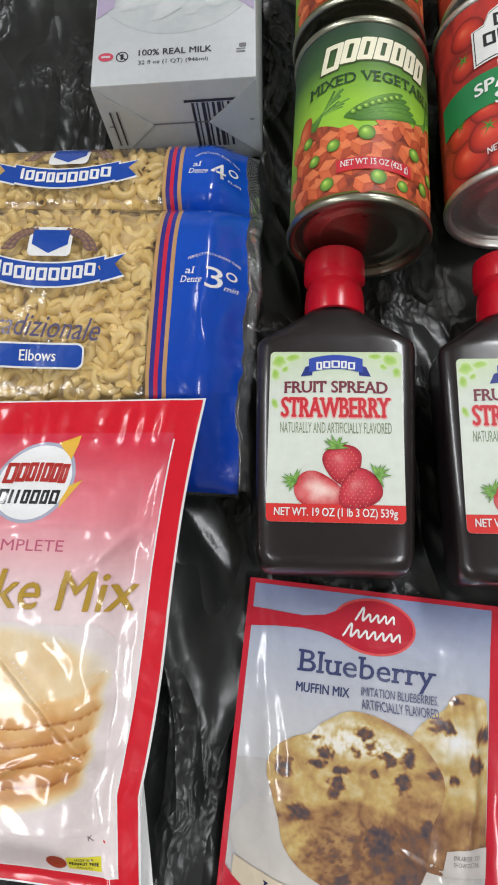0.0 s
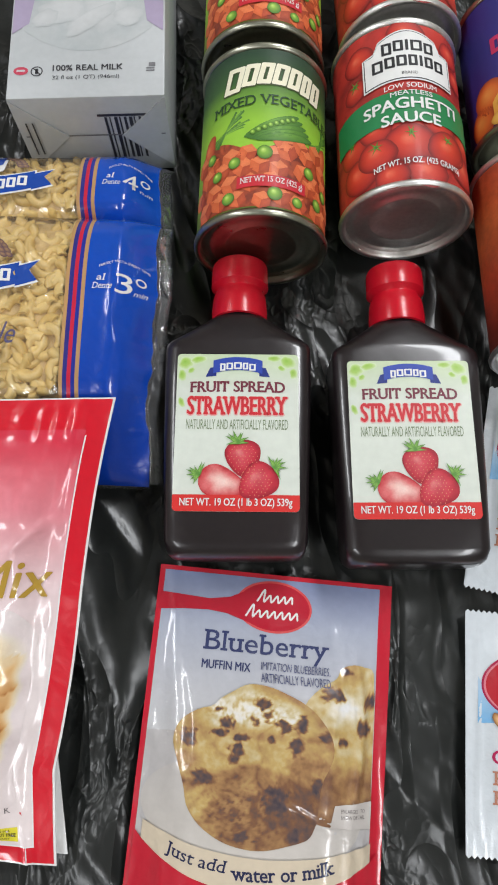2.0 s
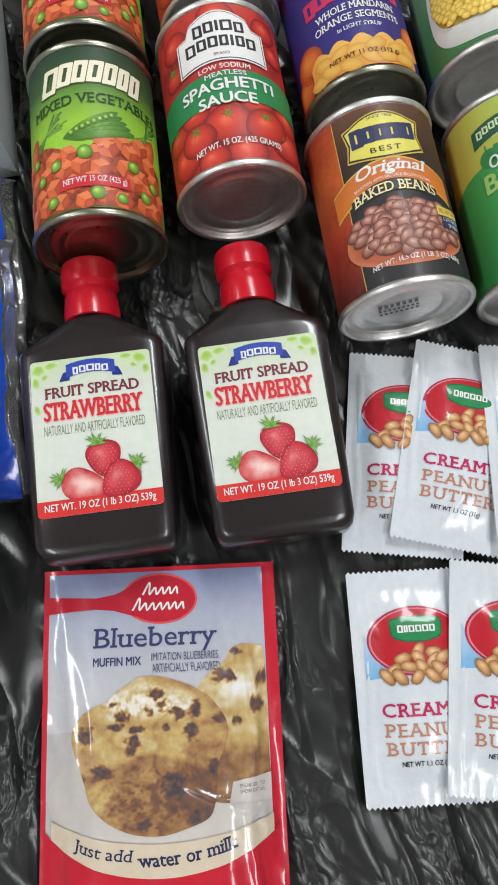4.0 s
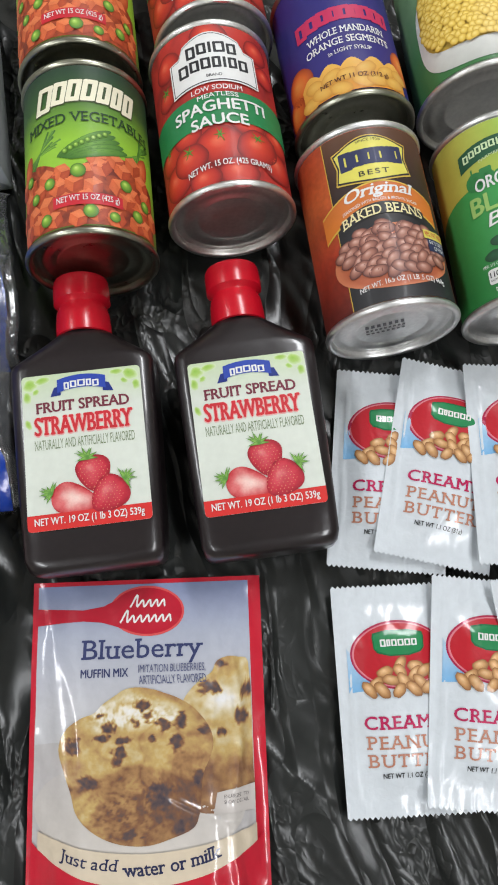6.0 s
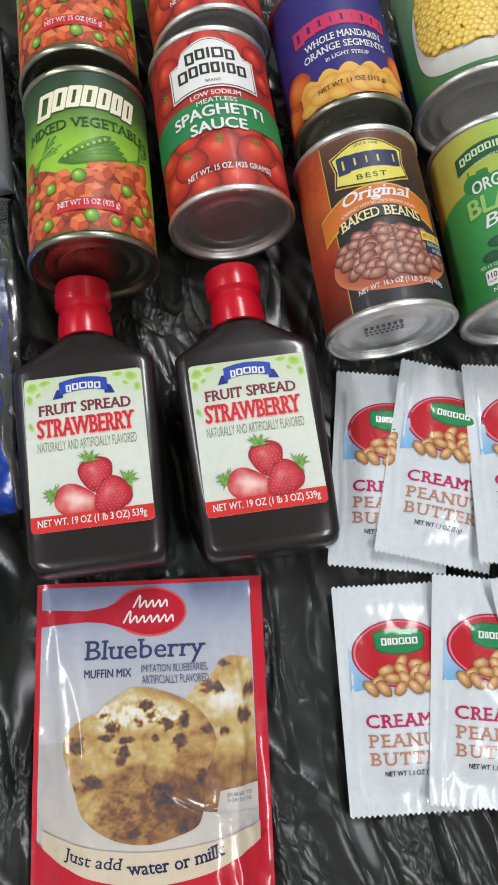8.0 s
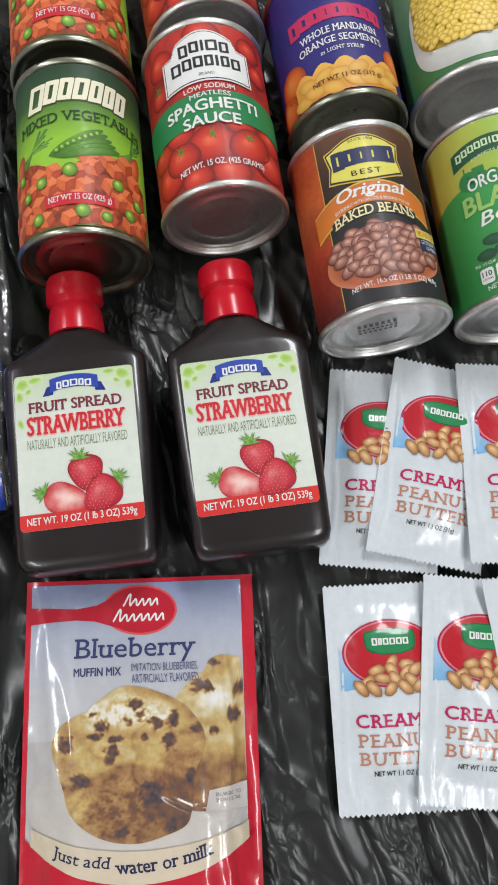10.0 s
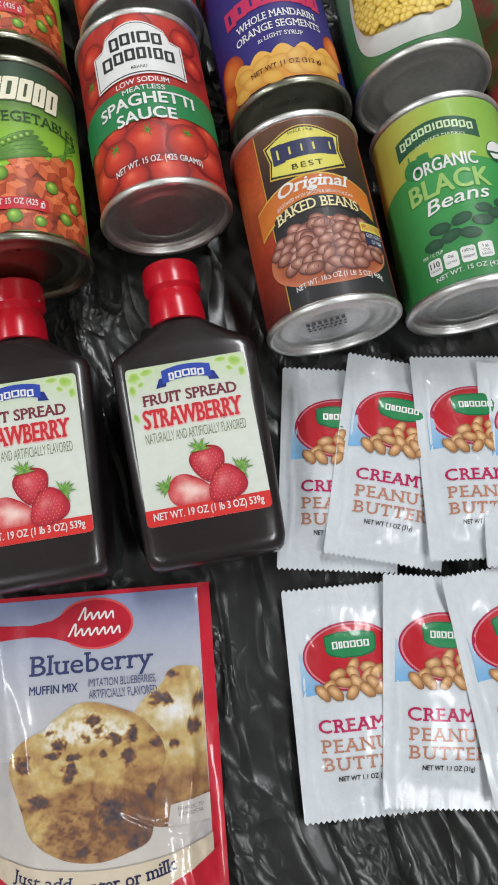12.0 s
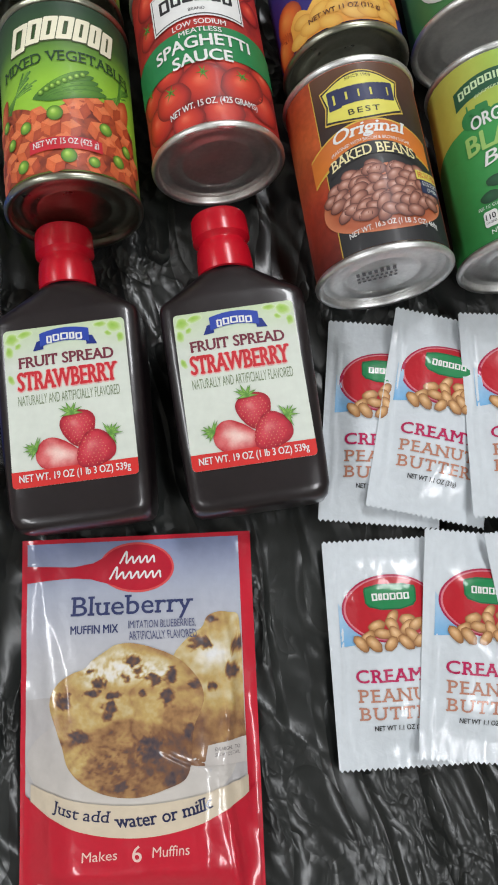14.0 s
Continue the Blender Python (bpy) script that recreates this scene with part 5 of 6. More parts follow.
# peanut butter packets: origin at the middle
def packet_height(seed):
    def height(u, v):
        side = edge_fade(35.2 - 5 - abs(u), 20) ** 0.7
        end = edge_fade(61.5 - 9 - abs(v), 26) ** 0.8
        z = 0.9 + 6.0 * side * end
        z += 0.5 * crease(u, v * 0.6, 0.045, seed) * edge_fade(35 - abs(u), 10) * edge_fade(58 - abs(v), 12)
        z += 0.45 * noise.noise((u * 0.06, v * 0.05, seed + 3))
        z += 1.3 * math.exp(-((abs(u) - 28.5 - 0.8 * math.sin(v * 0.11 + seed)) / 1.2) ** 2) * edge_fade(56 - abs(v), 12)
        z += 0.22 * math.sin(u * 1.9) * edge_fade(abs(v) - 51, 4)
        z += 0.35 * noise.noise((u * 0.3, v * 0.05, seed + 7)) * edge_fade(abs(v) - 40, 12)
        return max(0.5, z)
    return height


def packet_art(S, body, seed):
    k = "foil"
    g = (3, 3)
    print_on("blue_corner", [shapes([(-29, 3), (-16, 4.5), (-22, 18), (-29, 27)]), shapes([(29, 3), (29, 27), (22, 18), (16, 4.5)])], S, 0.2, ink("sky_blue_print", kind=k, along="y", lo=0.003, hi=0.027, stops=[(0.0, (0.17, 0.40, 0.66)), (1.0, (0.42, 0.55, 0.66))]), body, g)
    print_on("oval_edge", shapes(ellipse(0, 23, 27, 18.6, 56)), S, 0.35, ink("crimson_print", (0.38, 0.012, 0.06), k), body, g)
    print_on("oval_line", shapes(ellipse(0, 23, 26.0, 17.6, 56)), S, 0.43, ink("oval_line_print", (0.62, 0.20, 0.24), k), body, g)
    print_on("oval", shapes(ellipse(0.2, 23, 25.2, 16.9, 56)), S, 0.52, ink("oval_red_print", (0.46, 0.014, 0.025), k), body, g)

    def shield(q):
        side = [(13.4 + q, 34.0 + q), (14.0 + q, 32.6), (13.6 + q, 26.4), (11.6 + q, 24.8 - q), (5.5, 23.0 - q)]
        return [(a, b) for a, b in side] + [(-a, b) for a, b in side[::-1]] + [(-7, 35.6 + q), (7, 35.6 + q)]
    print_on("badge_edge", shapes(shield(0.8)), S, 0.64, ink("badge_edge_print", (0.01, 0.12, 0.045), k), body, g)
    print_on("badge", shapes(shield(0.0)), S, 0.74, ink("badge_green_print", (0.015, 0.21, 0.07), k), body, g)
    print_on("wordmark_block", bars(0, 29.4, 21, 4.0, (1, 0.7, 1, 1.05, 1.05, 1), 0.16), S, 0.86, ink("white_print", WHITE, k), body, (4, 4))
    rng = random.Random(40)
    nuts = Picture(S, 0.8, 4)
    i = 0
    for row, (v, n, span) in enumerate(((17.0, 2, 4), (13.0, 4, 11), (8.5, 5, 16), (4.5, 6, 20))):
        for q in range(n):
            i += 1
            nuts.add(ellipse(4 - row * 0.8 - span + 2 * span * q / (n - 1) + rng.uniform(-1.2, 1.2), v + rng.uniform(-1, 1), rng.uniform(4.6, 5.6), rng.uniform(2.8, 3.3), 22, rng.uniform(-60, 60), 0.08, i), lift=0.02 * i)
    nuts.done("peanut_print", ink("peanut_print", kind=k, along="ink", stops=[(0.0, (0.74, 0.50, 0.28)), (0.5, (0.56, 0.31, 0.13)), (1.0, (0.24, 0.10, 0.035))], amount=0.1, scale=90), body)
    print_on("lettering", letters("CREAMY", 0, -12.8, 45, 7.0, 0.02, 0, serif=0.08, spacing=1.12), S, 0.4, ink("raspberry_print", (0.44, 0.012, 0.085), k), body, (4, 4))
    print_on("lettering", merged(letters("PEANUT", 0.3, -23.0, 45, 6.8, 0.008, 0, serif=0.08, spacing=1.18), letters("BUTTER", 0.3, -32.4, 45, 6.8, 0.008, 0, serif=0.08, spacing=1.18)), S, 0.4, ink("tan_print", (0.46, 0.20, 0.13), k), body, (4, 4))
    print_on("lettering", letters("NET WT 1.1 OZ (31g)", 0, -40.6, 29, 3.6, 0.012), S, 0.4, ink("black_print", BLACK, k), body, (4, 4))


def packet(label, corner, angle, lean, z, seed):
    """corner: the place of its upper left corner."""
    c, s = math.cos(radians(angle)), math.sin(radians(angle))
    x = corner[0] + 0.03525 * c + 0.0615 * s
    y = corner[1] + 0.03525 * s - 0.0615 * c
    t = thing("peanut_butter_packet", pose(x, y, z) @ pose(0, 0, 0, 0, 0, angle) @ pose(0, 0, 0, 0, lean, 0), label, "packet", "peanut butter packets")
    h = packet_height(seed)
    body = part("packet_body", pouch_sheet((-35.25, 35.25, -61.5, 61.5), h, straight, 1.5, 0.75), ink("packet_foil", (0.59, 0.63, 0.66), "foil"), t, "", 70)
    packet_art(on(h, straight), body, seed)
    return t


FLAT = "white crimped peanut butter packet lying flat on black plastic"
OVER = "white peanut butter packet overlapping the one beside it"
packet(FLAT, (0.193, 0.141), -17.8, 1.0, 0.0015, 1.0)
packet(OVER, (0.2335, 0.1375), -24.2, 5.5, 0.0055, 2.0)
packet(OVER, (0.268, 0.124), -13.0, 5.5, 0.0080, 3.0)
packet(OVER, (0.306, 0.110), -17.0, 5.5, 0.0095, 4.0)
packet(FLAT, (0.154, 0.0105), -10.2, 1.0, 0.0015, 5.0)
packet(OVER, (0.2125, 0.0045), -18.0, 5.5, 0.0050, 6.0)
packet(OVER, (0.243, -0.0065), -5.5, 5.5, 0.0080, 7.0)


# printed bag beside the corn can: origin at its near left corner
def produce_height(u, v):
    z = 1.0 + 33 * edge_fade(u, 26) ** 0.6 * edge_fade(120 - u, 40) * edge_fade(v, 30) ** 0.7 * edge_fade(150 - v, 40)
    z += 2.2 * crease(u + 0.6 * v, v, 0.03, 21.0) * edge_fade(v, 20) + 1.6 * noise.noise((u * 0.05, v * 0.05, 22.0))
    return max(0.8, z)


def produce_bag():
    t = thing("printed_bag", pose(0.383, 0.268, 0.0, 0, 0, -7), "red and green printed plastic bag beside a corn can", "bag")
    print_mat = ink("printed_bag", kind="film", along="noise", amount=0.12, scale=30, noise_scale=16, stops=[(0.30, (0.34, 0.04, 0.03)), (0.46, (0.46, 0.06, 0.06)), (0.54, (0.10, 0.16, 0.05)), (0.62, (0.40, 0.07, 0.05)), (0.74, (0.60, 0.42, 0.34))])
    part("bag_body", pouch_sheet((0, 120, 0, 150), produce_height, straight, 2.5), print_mat, t, "", 70)
    return t


produce_bag()


# ---- pancake mix bag: origin at the middle of its top edge ----
def pancake_height(u, v):
    side = edge_fade(78 - 13 - abs(u), 26) ** 0.8
    z = 1.0 + 13 * side * edge_fade(-v - 18, 40) * edge_fade(v + 232, 26)
    z += 1.1 * crease(u + 0.5 * v, v * 0.5, 0.022, 11.0) * edge_fade(-v - 20, 20) * edge_fade(70 - abs(u), 10)
    z += 0.9 * crease(u * 0.5, v, 0.03, 15.0) * edge_fade(70 - abs(u), 8)
    z += 1.8 * math.exp(-((v + 140 + (u - 20) * 0.95) / 2.4) ** 2) * edge_fade(u + 12, 14) * edge_fade(62 - u, 12)
    z += 1.5 * math.exp(-((v + 178 - 0.12 * u + 3 * math.sin(u * 0.14)) / 2.2) ** 2) * edge_fade(62 - abs(u), 14)
    z += 1.4 * math.exp(-((v + 82 - (u - 40) * 0.9) / 2.6) ** 2) * edge_fade(u - 16, 12) * edge_fade(64 - u, 8)
    z += 1.2 * math.exp(-((u - 63 + 1.5 * math.sin(v * 0.09)) / 1.8) ** 2) * edge_fade(-v - 22, 12)
    z += 0.7 * math.sin(u * 0.5 + 2 * math.sin(u * 0.13)) * edge_fade(v + 26, 8) * edge_fade(-v, 14)
    z += 1.2 * noise.noise((u * 0.025, v * 0.025, 12.0)) + 0.3 * noise.noise((u * 0.12, v * 0.12, 13.0))
    return max(0.8, z)


def pancake_warp(u, v):
    d = -v / 235
    uu = u + 0.05 * v + 8 * (1 - d)
    if u > 0 and v < -190:
        uu += (-190 - v) * 0.26 * edge_fade(u, 60)
    uu += 2.0 * math.sin(v * 0.03) * max(0, u / 80)
    return uu, v + 0.085 * u * (1 - d)


def pancake_bag():
    t = thing("pancake_mix_bag", pose(-0.1155, 0.1450, 0.050) @ pose(0, 0, 0, 0, 0, -9.5) @ pose(0, 0, 0, 11.5, 0, 0), "glossy red and pink pancake mix bag leaning on pasta", "bag")
    body = part("bag_body", pouch_sheet((-80, 80, -235, 0), pancake_height, pancake_warp, 2.2), ink("bag_edge_white", (0.74, 0.74, 0.73), "film"), t, "", 70)
    S = on(pancake_height, pancake_warp)
    g = (2.2, 2.2)
    print_on("red_border", shapes(rect(-78.8, 78.8, -234, -0.8)), S, 0.25, ink("bag_red", (0.60, 0.006, 0.020), "film"), body, g)
    print_on("field_line", shapes(rect(-68.8, 68.8, -226.8, -20)), S, 0.34, ink("bag_edge_white", (0.74, 0.74, 0.73), "film"), body, g)
    pink = ink("bag_pink", kind="film", along="y", lo=-0.125, hi=-0.02, stops=[(0.0, (0.74, 0.65, 0.64)), (0.3, (0.74, 0.56, 0.57)), (0.65, (0.70, 0.22, 0.26)), (1.0, (0.60, 0.03, 0.06))])
    print_on("picture_field", shapes(rect(-68, 68, -226, -17)), S, 0.43, pink, body, g)
    disc = ink("bag_white_print", (0.78, 0.78, 0.78), "film")
    print_on("badge_edge", shapes(ellipse(3, -42, 20.5, 20.5, 48)), S, 0.52, ink("badge_grey_print", (0.36, 0.38, 0.48), "film"), body, g)
    print_on("badge_star", shapes([(9, -22), (20, -18), (18, -31)], [(19, -45), (28, -41), (20, -55)]), S, 0.58, ink("amber_print", (0.72, 0.42, 0.05), "film"), body, g)
    print_on("badge", shapes(ellipse(3, -42, 18.8, 18.8, 48)), S, 0.62, disc, body, g)
    print_on("wordmark_block", bars(3, -38, 32, 10, (1.2, 1, 0.9, 0.5, 0.9, 0.9, 0.8), 0.16, 1.0, 0, 0, 0.3), S, 0.75, ink("brick_red_print", (0.40, 0.025, 0.02), "film"), body, g)
    print_on("wordmark_block", bars(3, -49.5, 31, 7.5, (1, 0.4, 0.6, 0.8, 0.9, 0.8, 0.9), 0.16), S, 0.75, ink("black_print", BLACK, "film"), body, g)
    print_on("lettering", letters("COMPLETE", 3, -73, 46, 5.6), S, 0.52, ink("rose_print", (0.46, 0.09, 0.16), "film"), body, (4, 4))
    print_on("lettering", letters("Pancake Mix", 2, -94, 124, 19, 0.01, 0, 0, 0.12), S, 1.1, ink("ochre_print", (0.42, 0.26, 0.035), "film"), body, (4, 4))
    def stack_tone(u, v):
        n1, n2 = noise.noise((u * 0.05, v * 0.05, 1.5)), noise.noise((u * 0.16, v * 0.16, 2.5))
        side = 60 - 0.05 * (-132 - v) + 3.0 * noise.noise((0.3, v * 0.12, 5.0))
        x = (u + 3) / side
        dip = -132 - 20 * math.sqrt(max(0.0, 1 - min(1, x * x))) + 1.5 * n1
        top = 0.36 + 0.10 * n1 + 0.05 * n2 - 0.20 * blot2(u, v, -24, -122, 28, 8) + 0.14 * max(0.0, min(1.0, (dip + 5 - v) / 4))
        layer = (dip - v) / 9.5 + 0.45 * noise.noise((u * 0.018, v * 0.03, 6.0))
        f = layer - math.floor(layer)
        sides = 0.48 + 0.20 * f * f + 0.22 * max(0.0, (f - 0.86) / 0.14) + 0.10 * n1 + 0.06 * n2 + 0.05 * min(4, max(0, layer))
        k = max(0.0, min(1.0, (dip - v) / 2.5))
        tone = top + (sides - top) * k
        up = (1 - math.hypot(x, (v + 132) / 22)) * 22 if v > -132 else (1 - abs(x)) * 60
        floor_line = v + 203 - 16 * x * x + 2 * n1
        return tone * max(0.0, min(1.0, up / 5)) * max(0.0, min(1.0, floor_line / 9))

    def blot2(u, v, cu, cv, ru, rv):
        return math.exp(-((u - cu) / ru) ** 2 - ((v - cv) / rv) ** 2)

    pics = Picture(S, 0.75, 60)
    pics.add([(60, -206 + 12 * i) for i in range(8)] + [(60 - 12 * i, -110) for i in range(1, 10)] + [(-64, -110 - 12 * i) for i in range(8)] + [(-64 + 12 * i, -206) for i in range(1, 10)], (0, 0), tone=stack_tone)
    pics.done("pancake_print", ink("pancake_photo_print", kind="film", along="ink", amount=0.04, scale=40, stops=[(0.0, (0.74, 0.65, 0.64)), (0.12, (0.75, 0.67, 0.57)), (0.3, (0.75, 0.60, 0.38)), (0.45, (0.72, 0.47, 0.22)), (0.62, (0.60, 0.31, 0.11)), (0.8, (0.44, 0.18, 0.05)), (1.0, (0.30, 0.10, 0.025))]), body)
    print_on("flash", shapes(rect(46, 61, -224, -217)), S, 0.55, ink("acid_yellow_print", (0.70, 0.62, 0.04), "film"), body, g)
    print_on("flash", shapes(ellipse(41.5, -220.5, 4.2, 4.2, 24)), S, 0.58, ink("rust_print", (0.36, 0.05, 0.02), "film"), body, g)
    print_on("lettering", merged(letters("MADE IN A", 53.5, -218.5, 8, 1.2), letters("PEANUT FREE", 53.5, -220.6, 13, 1.7, 0.02), letters("FACILITY", 53.5, -222.8, 7, 1.1)), S, 0.68, ink("black_print", BLACK, "film"), body, (4, 4))
    print_on("lettering", letters("K", 57, -208, 2.4, 3), S, 0.6, ink("grey_print", (0.16, 0.14, 0.14), "film"), body, (4, 4))
    # folded gusset of the back, showing under the lower corner
    def low(u, v):
        return 0.9 + 0.5 * noise.noise((u * 0.1, v * 0.1, 3.0))
    def gusset_warp(u, v):
        return u + 0.25 * (-190 - v) * edge_fade(u - 40, 30) + 0.05 * v, v
    gm = pouch_sheet((20, 84, -231, -178), low, gusset_warp, 3.0)
    for p in gm.verts:
        p.co.z -= 0.004
    part("gusset", gm, ink("bag_edge_white", (0.74, 0.74, 0.73), "film"), t, "white folded gusset with a red edge")
    return t


pancake_bag()


# ---- pasta bags: origin at the upper right corner of the filled part ----
def elbow_mesh(name, turn, tube, bend):
    """A short hollow macaroni elbow."""
    bm = bmesh.new()
    rings = []
    n = 7
    for r in (tube, tube * 0.55):
        seq = range(n + 1) if r == tube else range(n, -1, -1)
        for i in seq:
            a = radians(turn) * (i / n - 0.5)
            c = Vector((bend * math.sin(a), bend * (math.cos(a) - 0.8), 0))
            e1 = Vector((math.sin(a), math.cos(a), 0))
            rings.append([c + e1 * r * math.cos(2 * math.pi * k / 9) + Vector((0, 0, r * math.sin(2 * math.pi * k / 9))) for k in range(9)])
    rings.append(rings[0])
    loft(bm, rings, True, (False, False))
    bmesh.ops.remove_doubles(bm, verts=bm.verts[:], dist=1e-6)
    bmesh.ops.recalc_face_normals(bm, faces=bm.faces[:])
    me = bpy.data.meshes.new(name)
    bm.to_mesh(me)
    bm.free()
    me.polygons.foreach_set("use_smooth", [True] * len(me.polygons))
    me.set_sharp_from_angle(angle=radians(50))
    return me


def pasta_mat():
    m, nt, b = nodes_of("dry_pasta")
    tc = nt.nodes.new("ShaderNodeTexCoord")
    info = nt.nodes.new("ShaderNodeObjectInfo")
    col = ramp_of(nt, info.outputs["Random"], [(0.0, (0.52, 0.35, 0.10)), (0.5, (0.62, 0.44, 0.15)), (1.0, (0.70, 0.52, 0.21))])
    nt.links.new(mottled(nt, col, tc.outputs["Object"], 0.08, 120), b.inputs["Base Color"])
    b.inputs["Roughness"].default_value = 0.38
    b.inputs["Subsurface Weight"].default_value = 0.0
    bumps(nt, b, ((500, 0.1, 0.0004), (120, 0.1, 0.0008)), tc.outputs["Object"])
    return m


PASTA = pasta_mat()
ELBOWS = [elbow_mesh("elbow_%s" % k, tr, tb, bd) for k, (tr, tb, bd) in zip("abc", ((150, 0.0030, 0.0062), (190, 0.0029, 0.0056), (120, 0.0031, 0.0072)))]
for e in ELBOWS:
    e.materials.append(PASTA)


def pasta_heights(T, H, press):
    def height(u, v):
        k = min(1.0, abs(2 * (v + H / 2) / H))
        z = T * (1 - k ** 4) ** 0.40
        z *= 0.55 + 0.45 * edge_fade(-u + 1, 24) ** 0.7
        if press == "low":
            z *= 1 - 0.45 * edge_fade(-v - 100, 55)
        if press == "under":
            z *= 1 - 0.62 * edge_fade(-v - 48, 26)
        z += 0.8 * noise.noise((u * 0.04, v * 0.04, T)) + 1.5 * crease(u * 1.3, v * 0.5, 0.035, T + 2) * edge_fade(u + 40, 25) * edge_fade(-v - 6, 12)
        return max(1.0, z)
    return height


def pasta_bag(label, m, T, H, press, seed, rows, minutes, extra):
    t = thing("pasta_bag", m, label, "bag", "pasta bags")
    height = pasta_heights(T, H, press)
    def rumpled(u, v):
        return u + (3.2 * noise.noise((v * 0.03, seed, 0.0)) + 1.2 * noise.noise((v * 0.15, seed, 4.0))) * edge_fade(u + 30, 30), v

    S = on(height, rumpled)
    size = (-235, 0, -H, 0)
    rng = random.Random(seed)

    def inner(u, v):
        return max(0.6, height(u, v) - 7.5)

    part("pasta_bed", pouch_sheet((-233, -38, -H + 2, -2), inner, straight, 5), ink("pasta_bed", kind="plain", along="noise", noise_scale=90, stops=[(0.3, (0.36, 0.23, 0.08)), (0.7, (0.66, 0.48, 0.22))]), t, "heaped dry elbow pasta")
    for u, v in scatter(-158, -44, -rows, -9, 7.7, rng, 0.42):
        z = min(height(u, v), height(u, v + 5), height(u, v - 5), height(u + 5, v), height(u - 5, v)) - 6.0 - rng.uniform(0, 1.6)
        k = new("macaroni", rng.choice(ELBOWS))
        k.matrix_basis = pose(u / 1000, v / 1000, z / 1000, rng.uniform(-28, 28), rng.uniform(-28, 28), rng.uniform(0, 360))
        k.parent = t
    wrap = part("wrapper", pouch_sheet(size, height, rumpled, 3), CLEAR, t, "clear crinkled plastic wrapper")
    wrap.visible_shadow = False
    g = (3, 3)
    low = -H + 1.5
    blue = ink("pasta_blue", kind="bag", along="y", lo=-0.16, hi=0.0, stops=[(0.0, (0.004, 0.04, 0.34)), (1.0, (0.006, 0.07, 0.44))])
    print_on("blue_end", shapes(rect(-37, -0.5, low, -0.5)), S, 0.25, blue, wrap, g)
    for nm, a, b, c in (("stripe", -48, -46, (0.45, 0.26, 0.11)), ("stripe", -46, -43.6, (0.03, 0.03, 0.20)), ("stripe", -43.6, -41.4, (0.50, 0.02, 0.05)), ("stripe", -41.4, -39.2, (0.02, 0.03, 0.26)), ("stripe", -39.2, -37, (0.45, 0.26, 0.12))):
        print_on(nm, shapes(rect(a, b, low, -0.5)), S, 0.3, ink("stripe_%d" % round(-a * 10), c, "bag"), wrap, g)
    white = ink("white_print", WHITE, "bag")
    vt = -50 if extra else -34
    print_on("lettering", merged(letters(minutes, -16.5, vt, 8, 11.5), letters("al", -28.5, vt + 3.4, 4.6, 3.8, 0, 0, 0, 0.2, serif=0.05), letters("Dente", -27.5, vt - 1.6, 11, 3.6, 0, 0, 0, 0.2, serif=0.05), letters("min", -8, vt - 4.2, 6.5, 2.8, 0, 0, 0, 0.2),
                                 letters("PERFECT PASTA EVERY TIME", -17, vt + 10, 26, 1.6, 0, 3.0)), S, 0.4, white, wrap, (4, 4))
    print_on("clock_print", shapes(ellipse(-8.6, vt + 3.0, 2.6, 2.6, 20)), S, 0.4, white, wrap, (4, 4))
    print_on("clock_face", shapes(ellipse(-8.6, vt + 3.0, 1.7, 1.7, 20)), S, 0.5, blue, wrap, (4, 4))
    rib = ink("ribbon_blue", (0.012, 0.06, 0.33), "bag")
    cu, cv = -106, (-46 if extra else -33)
    def ribbon(k):
        body = rect(-31 - k, 31 + k, -6.5 - k, 6.5 + k, 0, -5)
        tails = ([(-42 - k, 8 + k), (-30, 4 + k), (-30, -8 - k), (-42 - k, -4 - k), (-37, 2)], [(42 + k, 8 + k), (37, 2), (42 + k, -4 - k), (30, -8 - k), (30, 4 + k)])
        return [[(u + cu, v + cv) for u, v in lp] for lp in (body, *tails)]
    print_on("ribbon_edge", shapes(*ribbon(1.0)), S, 0.35, white, wrap, g)
    print_on("ribbon", shapes(*ribbon(0.0)), S, 0.5, rib, wrap, g)
    print_on("wordmark_block", bars(cu, cv - 0.5, 54, 8, (0.4, 0.9, 1, 0.8, 1, 1, 0.9, 0.9, 1), 0.16, -4.2), S, 0.65, white, wrap, g)
    print_on("emblem_edge", shapes(rect(cu - 12, cu + 12, cv + 6, cv + 24, 3)), S, 0.35, white, wrap, g)
    print_on("emblem", shapes([(cu - 10, cv + 22), (cu - 10, cv + 13), (cu, cv + 7.5), (cu + 10, cv + 13), (cu + 10, cv + 22)]), S, 0.5, rib, wrap, g)
    ears = Picture(S, 0.4)
    for sgn in (-1, 1):
        for i in range(7):
            a = radians(25 + i * 11)
            for off in (-1.6, 1.6):
                ears.add(ellipse(cu + sgn * (11 + 13 * math.cos(a) + off), cv + 4 + 17 * math.sin(a), 1.5, 2.8, 10, sgn * (60 - i * 8)))
    ears.done("wheat_print", ink("wheat_print", kind="bag", along="ink", stops=[(0.0, (0.34, 0.20, 0.10)), (1.0, (0.10, 0.06, 0.08))]), wrap)
    if extra:
        print_on("lettering", letters("Tradizionale", cu, -79, 66, 12, 0.0, 0, -3, 0.25), S, 0.4, ink("dusk_print", (0.09, 0.08, 0.16), "bag"), wrap, (4, 4))
        print_on("panel_edge", shapes(rect(cu - 26, cu + 25, -102, -88, 4)), S, 0.35, white, wrap, g)
        print_on("panel", shapes(rect(cu - 25, cu + 24, -101, -89, 3.4)), S, 0.45, rib, wrap, g)
        print_on("lettering", letters("Elbows", cu, -95, 20, 6, 0.01), S, 0.6, white, wrap, (4, 4))

